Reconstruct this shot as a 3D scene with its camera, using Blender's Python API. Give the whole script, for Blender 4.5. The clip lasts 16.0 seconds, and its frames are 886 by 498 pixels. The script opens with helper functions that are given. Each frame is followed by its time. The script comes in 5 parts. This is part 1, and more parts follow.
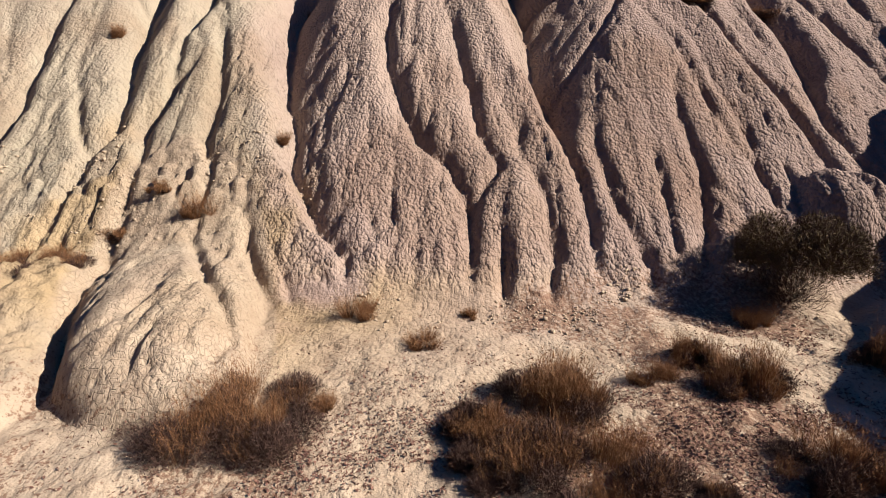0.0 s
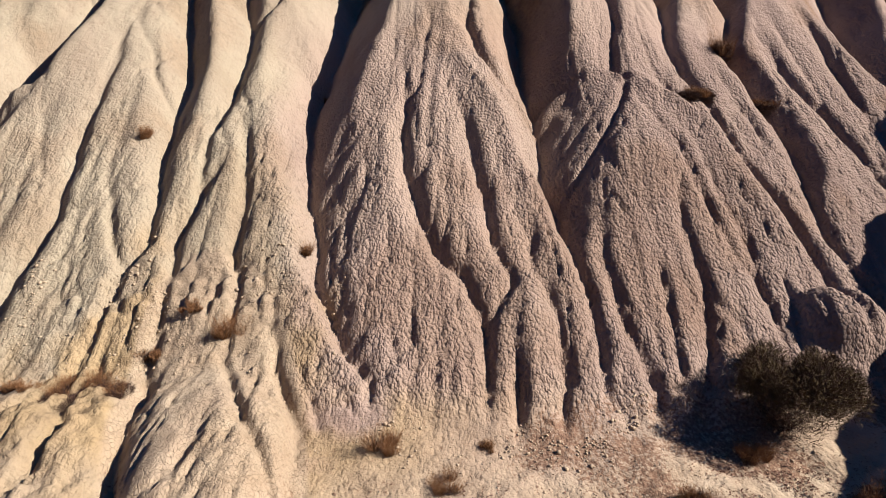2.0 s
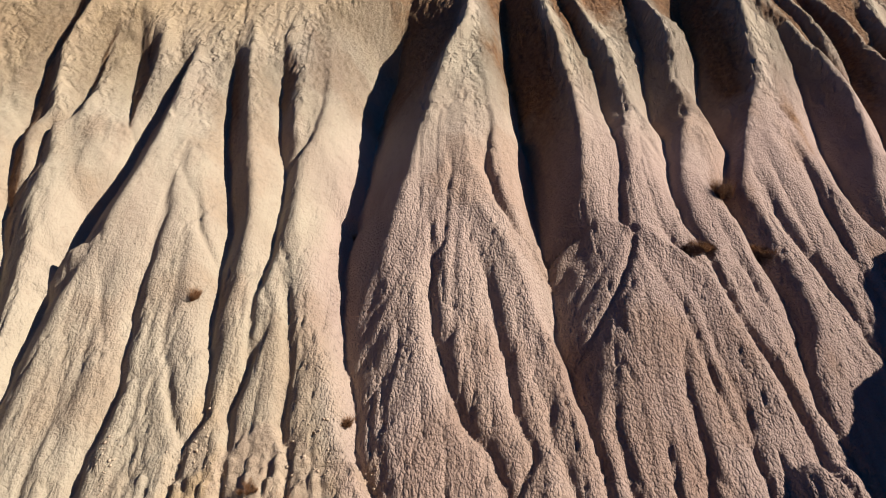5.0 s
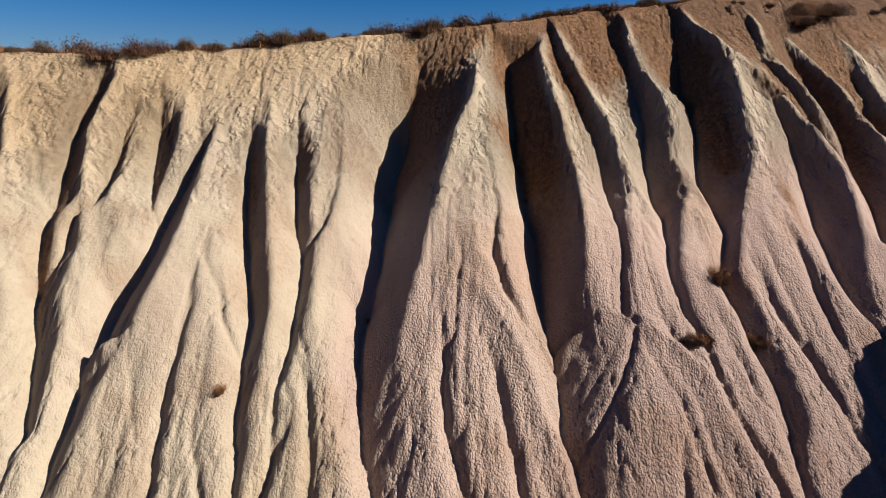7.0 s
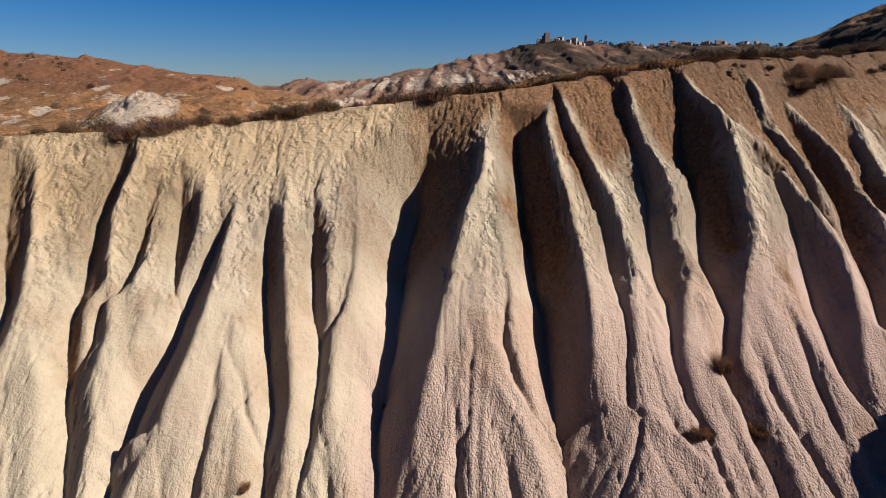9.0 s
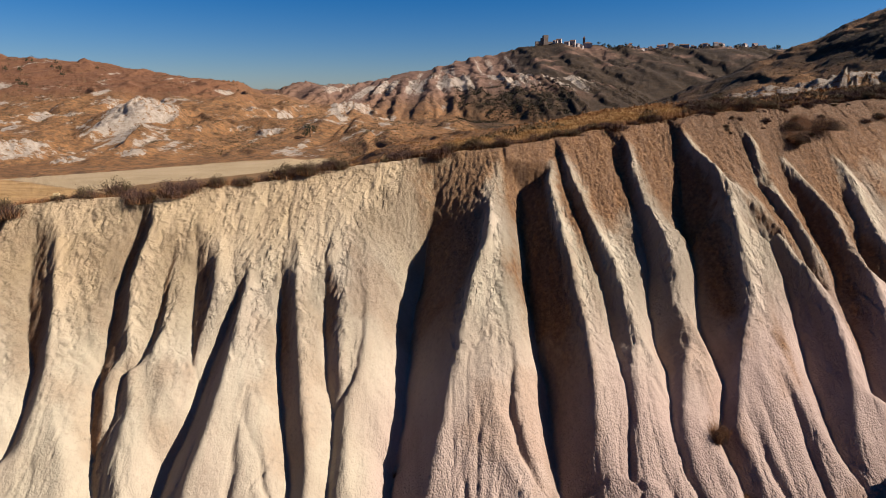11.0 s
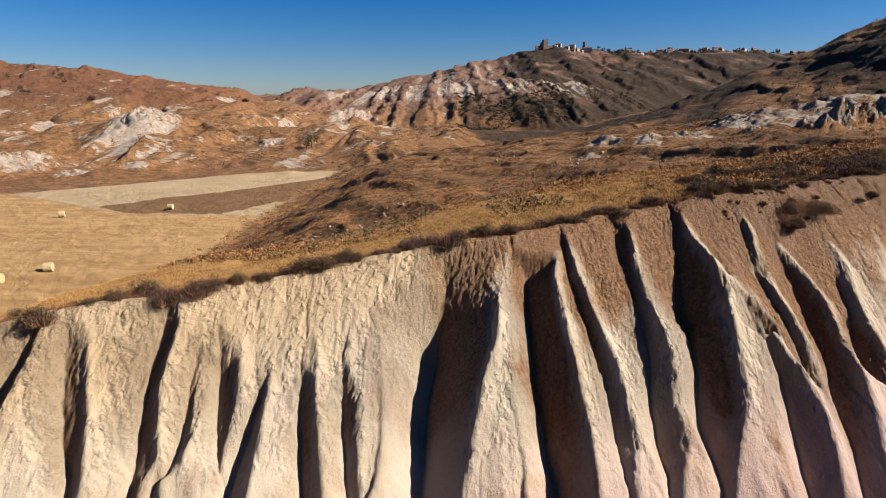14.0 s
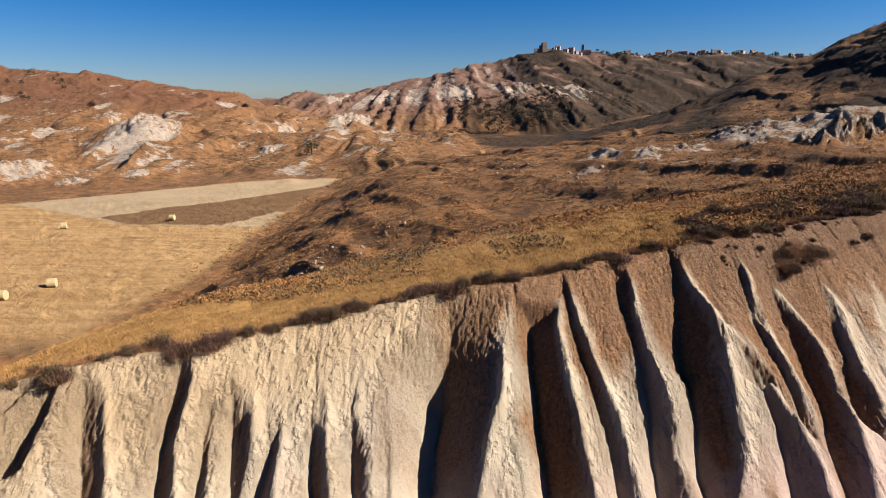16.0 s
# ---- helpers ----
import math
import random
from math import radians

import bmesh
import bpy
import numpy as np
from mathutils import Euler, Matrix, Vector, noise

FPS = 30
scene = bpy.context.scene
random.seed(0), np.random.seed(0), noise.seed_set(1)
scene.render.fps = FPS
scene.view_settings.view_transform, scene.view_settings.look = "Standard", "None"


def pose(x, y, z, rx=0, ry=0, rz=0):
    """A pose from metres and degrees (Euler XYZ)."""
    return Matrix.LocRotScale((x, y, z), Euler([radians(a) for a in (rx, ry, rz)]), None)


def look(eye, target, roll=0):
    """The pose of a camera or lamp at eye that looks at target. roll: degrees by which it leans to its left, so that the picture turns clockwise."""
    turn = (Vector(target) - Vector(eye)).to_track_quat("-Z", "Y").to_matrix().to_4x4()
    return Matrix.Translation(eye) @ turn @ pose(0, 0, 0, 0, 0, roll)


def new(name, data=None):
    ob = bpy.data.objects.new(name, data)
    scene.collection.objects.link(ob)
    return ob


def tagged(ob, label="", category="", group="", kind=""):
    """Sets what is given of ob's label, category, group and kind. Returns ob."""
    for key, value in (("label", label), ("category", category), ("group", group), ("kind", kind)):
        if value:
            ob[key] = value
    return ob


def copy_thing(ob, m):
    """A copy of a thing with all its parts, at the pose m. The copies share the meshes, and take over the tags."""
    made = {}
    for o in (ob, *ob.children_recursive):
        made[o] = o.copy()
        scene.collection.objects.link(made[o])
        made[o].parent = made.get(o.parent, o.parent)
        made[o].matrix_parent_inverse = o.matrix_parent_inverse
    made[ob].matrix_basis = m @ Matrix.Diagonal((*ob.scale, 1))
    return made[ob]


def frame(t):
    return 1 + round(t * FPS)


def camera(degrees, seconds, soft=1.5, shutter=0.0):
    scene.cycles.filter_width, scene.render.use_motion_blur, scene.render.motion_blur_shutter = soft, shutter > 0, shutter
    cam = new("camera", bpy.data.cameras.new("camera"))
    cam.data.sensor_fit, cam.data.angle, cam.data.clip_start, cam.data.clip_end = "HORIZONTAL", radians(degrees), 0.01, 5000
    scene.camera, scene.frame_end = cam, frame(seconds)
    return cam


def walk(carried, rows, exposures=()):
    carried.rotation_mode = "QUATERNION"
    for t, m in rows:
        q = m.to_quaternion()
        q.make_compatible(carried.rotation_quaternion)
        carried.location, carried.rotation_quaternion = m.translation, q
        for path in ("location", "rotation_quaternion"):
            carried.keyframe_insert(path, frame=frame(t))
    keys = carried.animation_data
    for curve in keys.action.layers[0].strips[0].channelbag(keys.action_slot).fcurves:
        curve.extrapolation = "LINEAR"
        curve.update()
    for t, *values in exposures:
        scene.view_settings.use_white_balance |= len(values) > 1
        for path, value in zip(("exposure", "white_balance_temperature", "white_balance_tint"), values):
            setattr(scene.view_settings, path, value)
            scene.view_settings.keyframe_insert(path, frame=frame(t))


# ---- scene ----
cam = camera(77.2, 16.0, 0.9)
METRES, EYE, TILT, LEAN, TURN = 18.0, 4.0, -16.0, 0.0, 0.0
ROWS = [
    (0.0, 0.0, 0.0, 0.0, 0.0, 0.0, 0.0),
    (0.5, -0.0027, -0.0052, 0.0211, -0.0, 0.02, -0.03),
    (1.0, -0.0062, -0.0117, 0.0461, 0.04, 0.06, -0.03),
    (1.5, -0.0098, -0.0178, 0.0708, 0.05, 0.09, -0.07),
    (2.0, -0.014, -0.0251, 0.0982, 0.07, 0.1, -0.07),
    (2.5, -0.0181, -0.0315, 0.1233, 0.08, 0.13, -0.04),
    (3.0, -0.0234, -0.0404, 0.1537, 0.08, 0.18, -0.08),
    (3.5, -0.029, -0.0503, 0.1842, 0.11, 0.22, -0.11),
    (4.0, -0.0346, -0.0606, 0.2168, 0.1, 0.26, -0.07),
    (4.5, -0.0391, -0.0705, 0.2457, 0.05, 0.26, 0.01),
    (7.0, -0.0565, -0.1174, 0.3956, 0.12, 0.31, -0.03),
    (7.5, -0.0605, -0.1263, 0.4275, 0.13, 0.34, -0.04),
    (8.0, -0.0644, -0.1352, 0.4623, 0.21, 0.36, -0.08),
    (8.5, -0.0689, -0.1436, 0.4949, 0.23, 0.4, -0.04),
    (9.0, -0.0733, -0.1522, 0.5286, 0.27, 0.45, -0.0),
    (11.5, -0.0925, -0.1968, 0.6751, 0.12, 0.62, 0.08),
    (12.0, -0.097, -0.2072, 0.7065, 0.11, 0.67, 0.09),
    (12.5, -0.1016, -0.2175, 0.7375, 0.08, 0.69, 0.09),
    (13.0, -0.1051, -0.2271, 0.7732, 0.12, 0.78, 0.07),
    (13.5, -0.1082, -0.2346, 0.8062, 0.16, 0.81, 0.07),
    (14.0, -0.1115, -0.2429, 0.841, 0.14, 0.82, 0.08),
    (14.5, -0.1147, -0.2507, 0.8685, 0.06, 0.87, 0.2),
    (15.0, -0.1175, -0.2592, 0.8941, 0.03, 0.9, 0.23),
    (15.5, -0.121, -0.2676, 0.9226, 0.08, 0.95, 0.2),
    (16.0, -0.1242, -0.2762, 0.9523, 0.1, 1.01, 0.22),
]
EXPOSURE = 1.07
walk(cam, [(t, pose(0, 0, EYE, TILT, LEAN, TURN) @ pose(METRES * x, METRES * y, METRES * z, 90 + pitch, roll, yaw)) for t, x, y, z, yaw, pitch, roll in ROWS],
     [(t, EXPOSURE + stops) for t, stops in ((0.0, 0.10), (4.0, 0.04), (8.0, 0.05), (11.5, 0.18), (16.0, 0.42))])

# ---- light ----
SUN_AZIMUTH, SUN_HEIGHT = 97.0, 35.0          # degrees clockwise from +y, and above the horizon
sky_world = bpy.data.worlds.new("sky")
scene.world = sky_world
sky_world.use_nodes = True
sky_nodes, sky_links = sky_world.node_tree.nodes, sky_world.node_tree.links
sky = sky_nodes.new("ShaderNodeTexSky")
sky.sky_type, sky.sun_disc = "NISHITA", False
sky.sun_elevation, sky.sun_rotation = radians(SUN_HEIGHT), radians(SUN_AZIMUTH)
sky.altitude, sky.air_density, sky.dust_density, sky.ozone_density = 300, 1.0, 0.3, 2.4
sky_nodes["Background"].inputs["Strength"].default_value = 0.0262
deeper = sky_nodes.new("ShaderNodeHueSaturation")
deeper.inputs["Saturation"].default_value = 1.35
tint = sky_nodes.new("ShaderNodeMix")
tint.data_type, tint.blend_type = "RGBA", "MULTIPLY"
tint.inputs[0].default_value, tint.inputs[7].default_value = 1.0, (0.80, 0.92, 1.24, 1)
sky_links.new(sky.outputs[0], tint.inputs[6])
sky_links.new(tint.outputs[2], deeper.inputs["Color"])
sky_links.new(deeper.outputs[0], sky_nodes["Background"].inputs["Color"])
sun = new("sun", bpy.data.lights.new("sun", "SUN"))
sun.data.energy, sun.data.angle, sun.data.color = 5.0, radians(0.55), (1.0, 0.91, 0.80)
a, e = radians(SUN_AZIMUTH), radians(SUN_HEIGHT)
sun.matrix_basis = look((0, 0, 60), (-math.sin(a) * math.cos(e), -math.cos(a) * math.cos(e), 60 - math.sin(e)))


# ---- materials ----
TONE = 0.76          # overall reflectance of the dry ground and plants


class Nodes:
    """Short hand for a node material."""

    def __init__(self, name, rough=0.95, spec=0.15):
        self.mat = bpy.data.materials.new(name)
        self.mat.use_nodes = True
        self.tree = self.mat.node_tree
        self.bsdf = self.tree.nodes["Principled BSDF"]
        self.bsdf.inputs["Roughness"].default_value = rough
        self.bsdf.inputs["Specular IOR Level"].default_value = spec
        self.pos = self.add("ShaderNodeTexCoord").outputs["Object"]

    def add(self, kind, operation="", feature="", attribute_name="", data_type="", blend_type=""):
        n = self.tree.nodes.new(kind)
        if operation:
            n.operation = operation
        if feature:
            n.feature = feature
        if attribute_name:
            n.attribute_name = attribute_name
        if data_type:
            n.data_type = data_type
        if blend_type:
            n.blend_type = blend_type
        return n

    def link(self, a, b):
        self.tree.links.new(a, b)

    def scaled(self, x, y, z, turn=0.0):
        m = self.add("ShaderNodeMapping")
        m.inputs["Rotation"].default_value = (0, 0, radians(turn))
        m.inputs["Scale"].default_value = (x, y, z)
        self.link(self.pos, m.inputs["Vector"])
        return m.outputs[0]

    def noise(self, scale, detail=4, rough=0.55, vec=None, distort=0.0):
        n = self.add("ShaderNodeTexNoise")
        n.inputs["Scale"].default_value, n.inputs["Detail"].default_value = scale, detail
        n.inputs["Roughness"].default_value, n.inputs["Distortion"].default_value = rough, distort
        self.link(vec if vec is not None else self.pos, n.inputs["Vector"])
        return n.outputs["Fac"]

    def cells(self, scale, feature="F1", vec=None, rand=1.0):
        n = self.add("ShaderNodeTexVoronoi", feature=feature)
        n.inputs["Scale"].default_value = scale
        n.inputs["Randomness"].default_value = rand
        if feature == "SMOOTH_F1":
            n.inputs["Smoothness"].default_value = 0.22
        self.link(vec if vec is not None else self.pos, n.inputs["Vector"])
        return n.outputs["Distance"]

    def attr(self, name):
        n = self.add("ShaderNodeAttribute", attribute_name=name)
        return n.outputs["Fac"]

    def ramp(self, fac, *stops):
        n = self.add("ShaderNodeValToRGB")
        el = n.color_ramp.elements
        for i, (p, c) in enumerate(stops):
            s = el[i] if i < 2 else el.new(p)
            s.position, s.color = p, (*(TONE * v for v in c), 1) if not isinstance(c, (int, float)) else (c, c, c, 1)
        self.link(fac, n.inputs["Fac"])
        return n.outputs["Color"]

    def mix(self, fac, a, b, blend="MIX"):
        n = self.add("ShaderNodeMix", data_type="RGBA", blend_type=blend)
        for socket, v in ((n.inputs[0], fac), (n.inputs[6], a), (n.inputs[7], b)):
            if isinstance(v, (int, float)):
                socket.default_value = v
            elif isinstance(v, tuple):
                socket.default_value = (*(TONE * c for c in v), 1)
            else:
                self.link(v, socket)
        return n.outputs[2]

    def math(self, op, a, b=0.0):
        n = self.add("ShaderNodeMath", operation=op)
        for socket, v in zip(n.inputs, (a, b)):
            if isinstance(v, (int, float)):
                socket.default_value = v
            else:
                self.link(v, socket)
        return n.outputs[0]

    def bump(self, height, distance, strength=1.0, after=None):
        n = self.add("ShaderNodeBump")
        n.inputs["Strength"].default_value, n.inputs["Distance"].default_value = strength, distance
        self.link(height, n.inputs["Height"])
        if after is not None:
            self.link(after, n.inputs["Normal"])
        return n.outputs[0]

    def done(self, colour, normal=None):
        if isinstance(colour, tuple):
            self.bsdf.inputs["Base Color"].default_value = (*colour, 1)
        else:
            self.link(colour, self.bsdf.inputs["Base Color"])
        if normal is not None:
            self.link(normal, self.bsdf.inputs["Normal"])
        return self.mat


def clay_material():
    n = Nodes("weathered_clay")
    blotch, grain, fine = n.noise(0.55, 5), n.noise(7, 5, 0.65), n.noise(60, 3)
    streak = n.noise(1.0, 4, 0.6, n.scaled(3.2, 0.35, 0.5))
    cream = n.ramp(blotch, (0.3, (0.348, 0.294, 0.214)), (0.7, (0.425, 0.372, 0.280)))
    grey = n.ramp(streak, (0.3, (0.325, 0.236, 0.202)), (0.7, (0.465, 0.352, 0.302)))
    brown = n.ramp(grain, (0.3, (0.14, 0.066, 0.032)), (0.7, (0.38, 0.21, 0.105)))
    yellow = n.ramp(blotch, (0.3, (0.34, 0.243, 0.136)), (0.7, (0.45, 0.338, 0.202)))
    sand = n.ramp(n.noise(2.2, 5, 0.6), (0.3, (0.39, 0.292, 0.208)), (0.7, (0.53, 0.425, 0.318)))
    turf = n.ramp(n.noise(1.3, 6, 0.7), (0.3, (0.20, 0.11, 0.036)), (0.7, (0.36, 0.21, 0.075)))
    litter = n.ramp(n.noise(30, 4, 0.7), (0.35, (0.13, 0.062, 0.042)), (0.65, (0.30, 0.19, 0.13)))
    c = n.mix(n.attr("greyness"), cream, grey)
    c = n.mix(n.attr("purple"), c, n.ramp(streak, (0.3, (0.235, 0.166, 0.145)), (0.7, (0.36, 0.268, 0.236))))
    # Crumbly brown topsoil, plus brown that deepens the shade of left-facing gully sides.
    c = n.mix(n.attr("soil_shade"), c, brown)
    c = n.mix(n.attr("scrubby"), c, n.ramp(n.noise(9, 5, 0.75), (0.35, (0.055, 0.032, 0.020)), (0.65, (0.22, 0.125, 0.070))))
    c = n.mix(n.attr("silt"), c, yellow)
    c = n.mix(n.attr("sand"), c, sand)
    c = n.mix(n.math("MULTIPLY", n.ramp(streak, (0.35, 0.0), (0.75, 1.0)), 0.3), c, (0.28, 0.20, 0.15))
    c = n.mix(n.ramp(grain, (0.25, 0.4), (0.45, 0.0)), c, (0.20, 0.135, 0.095))
    speck = n.ramp(n.math("ADD", n.noise(17, 5, 0.75), n.math("MULTIPLY", n.attr("litter"), 0.22)), (0.60, 0.0), (0.66, 0.9))
    c = n.mix(n.math("MULTIPLY", speck, n.math("GREATER_THAN", n.attr("litter"), 0.02)), c, litter)
    c = n.mix(n.ramp(n.noise(13, 4, 0.8), (0.645, 0.0), (0.69, 0.5)), c, (0.17, 0.11, 0.075))
    c = n.mix(n.attr("turf"), c, turf)
    warp = n.add("ShaderNodeVectorMath", operation="ADD")
    n.link(n.pos, warp.inputs[0])
    w = n.add("ShaderNodeTexNoise")
    w.inputs["Scale"].default_value = 5
    n.link(n.pos, w.inputs["Vector"])
    sc = n.add("ShaderNodeVectorMath", operation="SCALE")
    sc.inputs["Scale"].default_value = 0.09
    n.link(w.outputs["Color"], sc.inputs[0])
    n.link(sc.outputs[0], warp.inputs[1])
    stretch = n.add("ShaderNodeVectorMath", operation="MULTIPLY")
    stretch.inputs[1].default_value = (1.0, 0.8, 0.62)
    n.link(warp.outputs[0], stretch.inputs[0])
    clods = n.cells(21.0, "F1", stretch.outputs[0])
    small = n.cells(46.0, "F1", stretch.outputs[0])
    lumps = n.math("ADD", n.math("MULTIPLY", n.math("MULTIPLY", clods, clods), -1.0), n.math("MULTIPLY", n.math("MULTIPLY", small, small), -0.3))
    h = n.math("MULTIPLY", lumps, n.attr("clods"))
    crack = n.ramp(n.cells(19.0, "DISTANCE_TO_EDGE", stretch.outputs[0]), (0.0, 0.0), (0.07, 1.0))
    b = n.bump(h, 0.048, 1.0)
    clumps = n.math("ADD", n.noise(4.5, 7, 0.78, n.scaled(1.5, 0.8, 0.9), 0.4), n.math("MULTIPLY", n.noise(13, 4, 0.7), 0.35))
    b = n.bump(n.math("MULTIPLY", clumps, n.attr("grit")), 0.27, 1.0, b)
    b = n.bump(n.math("MULTIPLY", crack, n.attr("crackle")), 0.007, 1.0, b)
    b = n.bump(n.noise(5, 5, 0.6), 0.030, 0.8, b)
    dry = n.math("SUBTRACT", 1.0, n.attr("sand"))
    b = n.bump(n.math("MULTIPLY", n.noise(1.0, 5, 0.7, n.scaled(16, 2.0, 3.0)), dry), 0.018, 0.8, b)
    b = n.bump(n.math("MULTIPLY", n.noise(10, 5, 0.72), n.math("ADD", 0.15, n.attr("soil_shade"))), 0.07, 0.9, b)
    b = n.bump(fine, 0.006, 0.8, b)
    return n.done(c, b)


def ground_material():
    """Hillsides: dry grass, scrub, bare red earth and pale clay; stubble and bare soil on the fields."""
    n = Nodes("dry_hillside")
    mid, small, coarse = n.noise(0.09, 6, 0.65), n.noise(0.9, 5, 0.7), n.noise(0.22, 6, 0.75)
    grass = n.ramp(mid, (0.3, (0.19, 0.090, 0.036)), (0.7, (0.36, 0.180, 0.074)))
    scrub = n.ramp(small, (0.3, (0.055, 0.035, 0.020)), (0.7, (0.14, 0.08, 0.043)))
    red = n.ramp(coarse, (0.3, (0.10, 0.042, 0.02)), (0.7, (0.20, 0.095, 0.05)))
    pale = n.ramp(n.noise(0.5, 7, 0.75), (0.3, (0.20, 0.15, 0.115)), (0.7, (0.46, 0.39, 0.32)))
    c = n.mix(n.ramp(small, (0.46, 0.0), (0.62, 0.7)), grass, scrub)
    c = n.mix(n.ramp(coarse, (0.5, 0.0), (0.60, 0.8)), c, scrub)
    c = n.mix(n.ramp(n.noise(0.28, 9, 0.82), (0.50, 0.0), (0.57, 0.6)), c, (0.07, 0.038, 0.019))
    c = n.mix(n.attr("red"), c, red)
    # Mauve-brown of the far hills, with distance haze painted in.
    mauve = n.ramp(n.noise(0.06, 8, 0.75), (0.35, (0.085, 0.048, 0.036)), (0.65, (0.20, 0.12, 0.090)))
    c = n.mix(n.attr("mauve"), c, mauve)
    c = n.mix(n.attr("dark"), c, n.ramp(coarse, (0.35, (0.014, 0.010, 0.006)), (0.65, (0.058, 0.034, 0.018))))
    speckle = n.ramp(n.math("ADD", n.attr("pale"), n.math("MULTIPLY", n.math("SUBTRACT", n.noise(0.3, 8, 0.8), 0.5), 1.9)), (0.46, 0.0), (0.54, 1.0))
    c = n.mix(speckle, c, pale)
    furrow = n.noise(0.16, 5, 0.6, n.scaled(0.22, 2.4, 1, 34), 0.8)
    stubble = n.ramp(furrow, (0.36, (0.35, 0.205, 0.085)), (0.62, (0.46, 0.29, 0.13)))
    c = n.mix(n.attr("stubble"), c, stubble)
    c = n.mix(n.attr("bare"), c, n.ramp(mid, (0.3, (0.37, 0.27, 0.155)), (0.7, (0.45, 0.335, 0.205))))
    c = n.mix(n.attr("tilled"), c, n.ramp(mid, (0.3, (0.15, 0.082, 0.036)), (0.7, (0.21, 0.122, 0.056))))
    b = n.bump(small, 0.5, 0.6)
    b = n.bump(n.noise(0.3, 8, 0.8), 1.6, 0.8, b)
    return n.done(c, b)


def plain_material(name, low, high, scale=6.0, rough=0.9, depth=0.01, spec=0.2):
    n = Nodes(name, rough, spec)
    t = n.noise(scale, 5, 0.6)
    return n.done(n.ramp(t, (0.3, low), (0.7, high)), n.bump(n.noise(scale * 5, 4), depth, 0.6))


CLAY, HILLSIDE = clay_material(), ground_material()
DRY_GRASS = plain_material("dry_grass", (0.17, 0.075, 0.034), (0.36, 0.19, 0.09), 12)
LEAF_LITTER = plain_material("leaf_litter", (0.10, 0.045, 0.034), (0.28, 0.15, 0.115), 30)
TWIG = plain_material("brown_twigs", (0.026, 0.014, 0.012), (0.14, 0.078, 0.060), 22)
SCRUB = plain_material("grey_green_scrub", (0.06, 0.042, 0.021), (0.15, 0.105, 0.052), 9)
DARK_WOOD = plain_material("dark_wood", (0.018, 0.016, 0.009), (0.045, 0.037, 0.020), 0.3)
GOLD_GRASS = plain_material("golden_grass", (0.25, 0.125, 0.038), (0.40, 0.225, 0.078), 0.8)
HILL_BROWN = plain_material("brown_scrub", (0.19, 0.088, 0.032), (0.36, 0.18, 0.065), 0.5)
STRAW = plain_material("straw", (0.34, 0.25, 0.13), (0.50, 0.39, 0.22), 14, depth=0.02)
STONE_WALL = plain_material("town_stone", (0.16, 0.115, 0.095), (0.26, 0.20, 0.165), 0.3)
PLASTER = plain_material("town_plaster", (0.30, 0.25, 0.235), (0.46, 0.40, 0.37), 0.3)
ROOF_TILE = plain_material("roof_tile", (0.15, 0.08, 0.06), (0.24, 0.135, 0.095), 0.5)


# ---- terrain ----
def lattice(ix, iy, seed):
    n = (ix.astype(np.int64) * 374761393 + iy.astype(np.int64) * 668265263 + seed * 974634777) & 0xFFFFFFFF
    n = ((n ^ (n >> 13)) * 1274126177) & 0xFFFFFFFF
    return ((n ^ (n >> 16)) & 0xFFFF) / 32767.5 - 1.0


def value_noise(x, y, seed=0):
    ix, iy = np.floor(x), np.floor(y)
    fx, fy = x - ix, y - iy
    fx, fy = fx * fx * fx * (fx * (fx * 6 - 15) + 10), fy * fy * fy * (fy * (fy * 6 - 15) + 10)
    a, b = lattice(ix, iy, seed), lattice(ix + 1, iy, seed)
    c, d = lattice(ix, iy + 1, seed), lattice(ix + 1, iy + 1, seed)
    return (a + (b - a) * fx) * (1 - fy) + (c + (d - c) * fx) * fy


def fbm(x, y, octaves=4, seed=0, gain=0.5):
    total, amp = 0.0, 1.0
    for i in range(octaves):
        total = total + amp * value_noise(x * 2 ** i + 17.3 * i, y * 2 ** i - 9.1 * i, seed + i)
        amp *= gain
    return total


def smax(a, b, k):
    h = np.clip(0.5 + 0.5 * (a - b) / k, 0, 1)
    return b + (a - b) * h + k * h * (1 - h)


def smin(a, b, k):
    return -smax(-a, -b, k)


def step(a, b, v):
    t = np.clip((v - a) / (b - a), 0, 1)
    return t * t * (3 - 2 * t)


GULLIES = []


def gully(name, left_power, right_power, *stations):
    """A gully as stations from its head down: y, x, width of its left and right flank, depth."""
    GULLIES.append((name, left_power + 0.25, right_power, np.array(stations[::-1])))


gully("far left draw", 1.4, 1, (18.1, -16.14, 0.61, 0.24, 0.12), (16.9, -16.38, 1.17, 0.58, 0.58), (15.7, -16.83, 1.12, 0.75, 0.75))
gully("far left rill", 1.4, 1, (18.0, -16.49, 0.41, 0.20, 0.09), (17.5, -17.17, 0.50, 0.40, 0.36), (16.8, -17.61, 0.59, 0.49, 0.44))
gully("left border gully", 1.5, 1, (18.0, -15.20, 0.76, 0.45, 0.18), (16.6, -14.75, 0.91, 0.60, 0.50), (15.4, -14.15, 0.95, 0.60, 0.55), (14.6, -13.56, 1.01, 0.44, 0.44), (13.7, -13.38, 0.97, 0.41, 0.41), (12.9, -13.37, 0.93, 0.47, 0.47))
gully("left edge rill", 1.5, 1.1, (16.5, -12.93, 0.42, 0.14, 0.05), (15.9, -12.63, 0.42, 0.23, 0.16), (14.7, -11.94, 0.32, 0.22, 0.15))
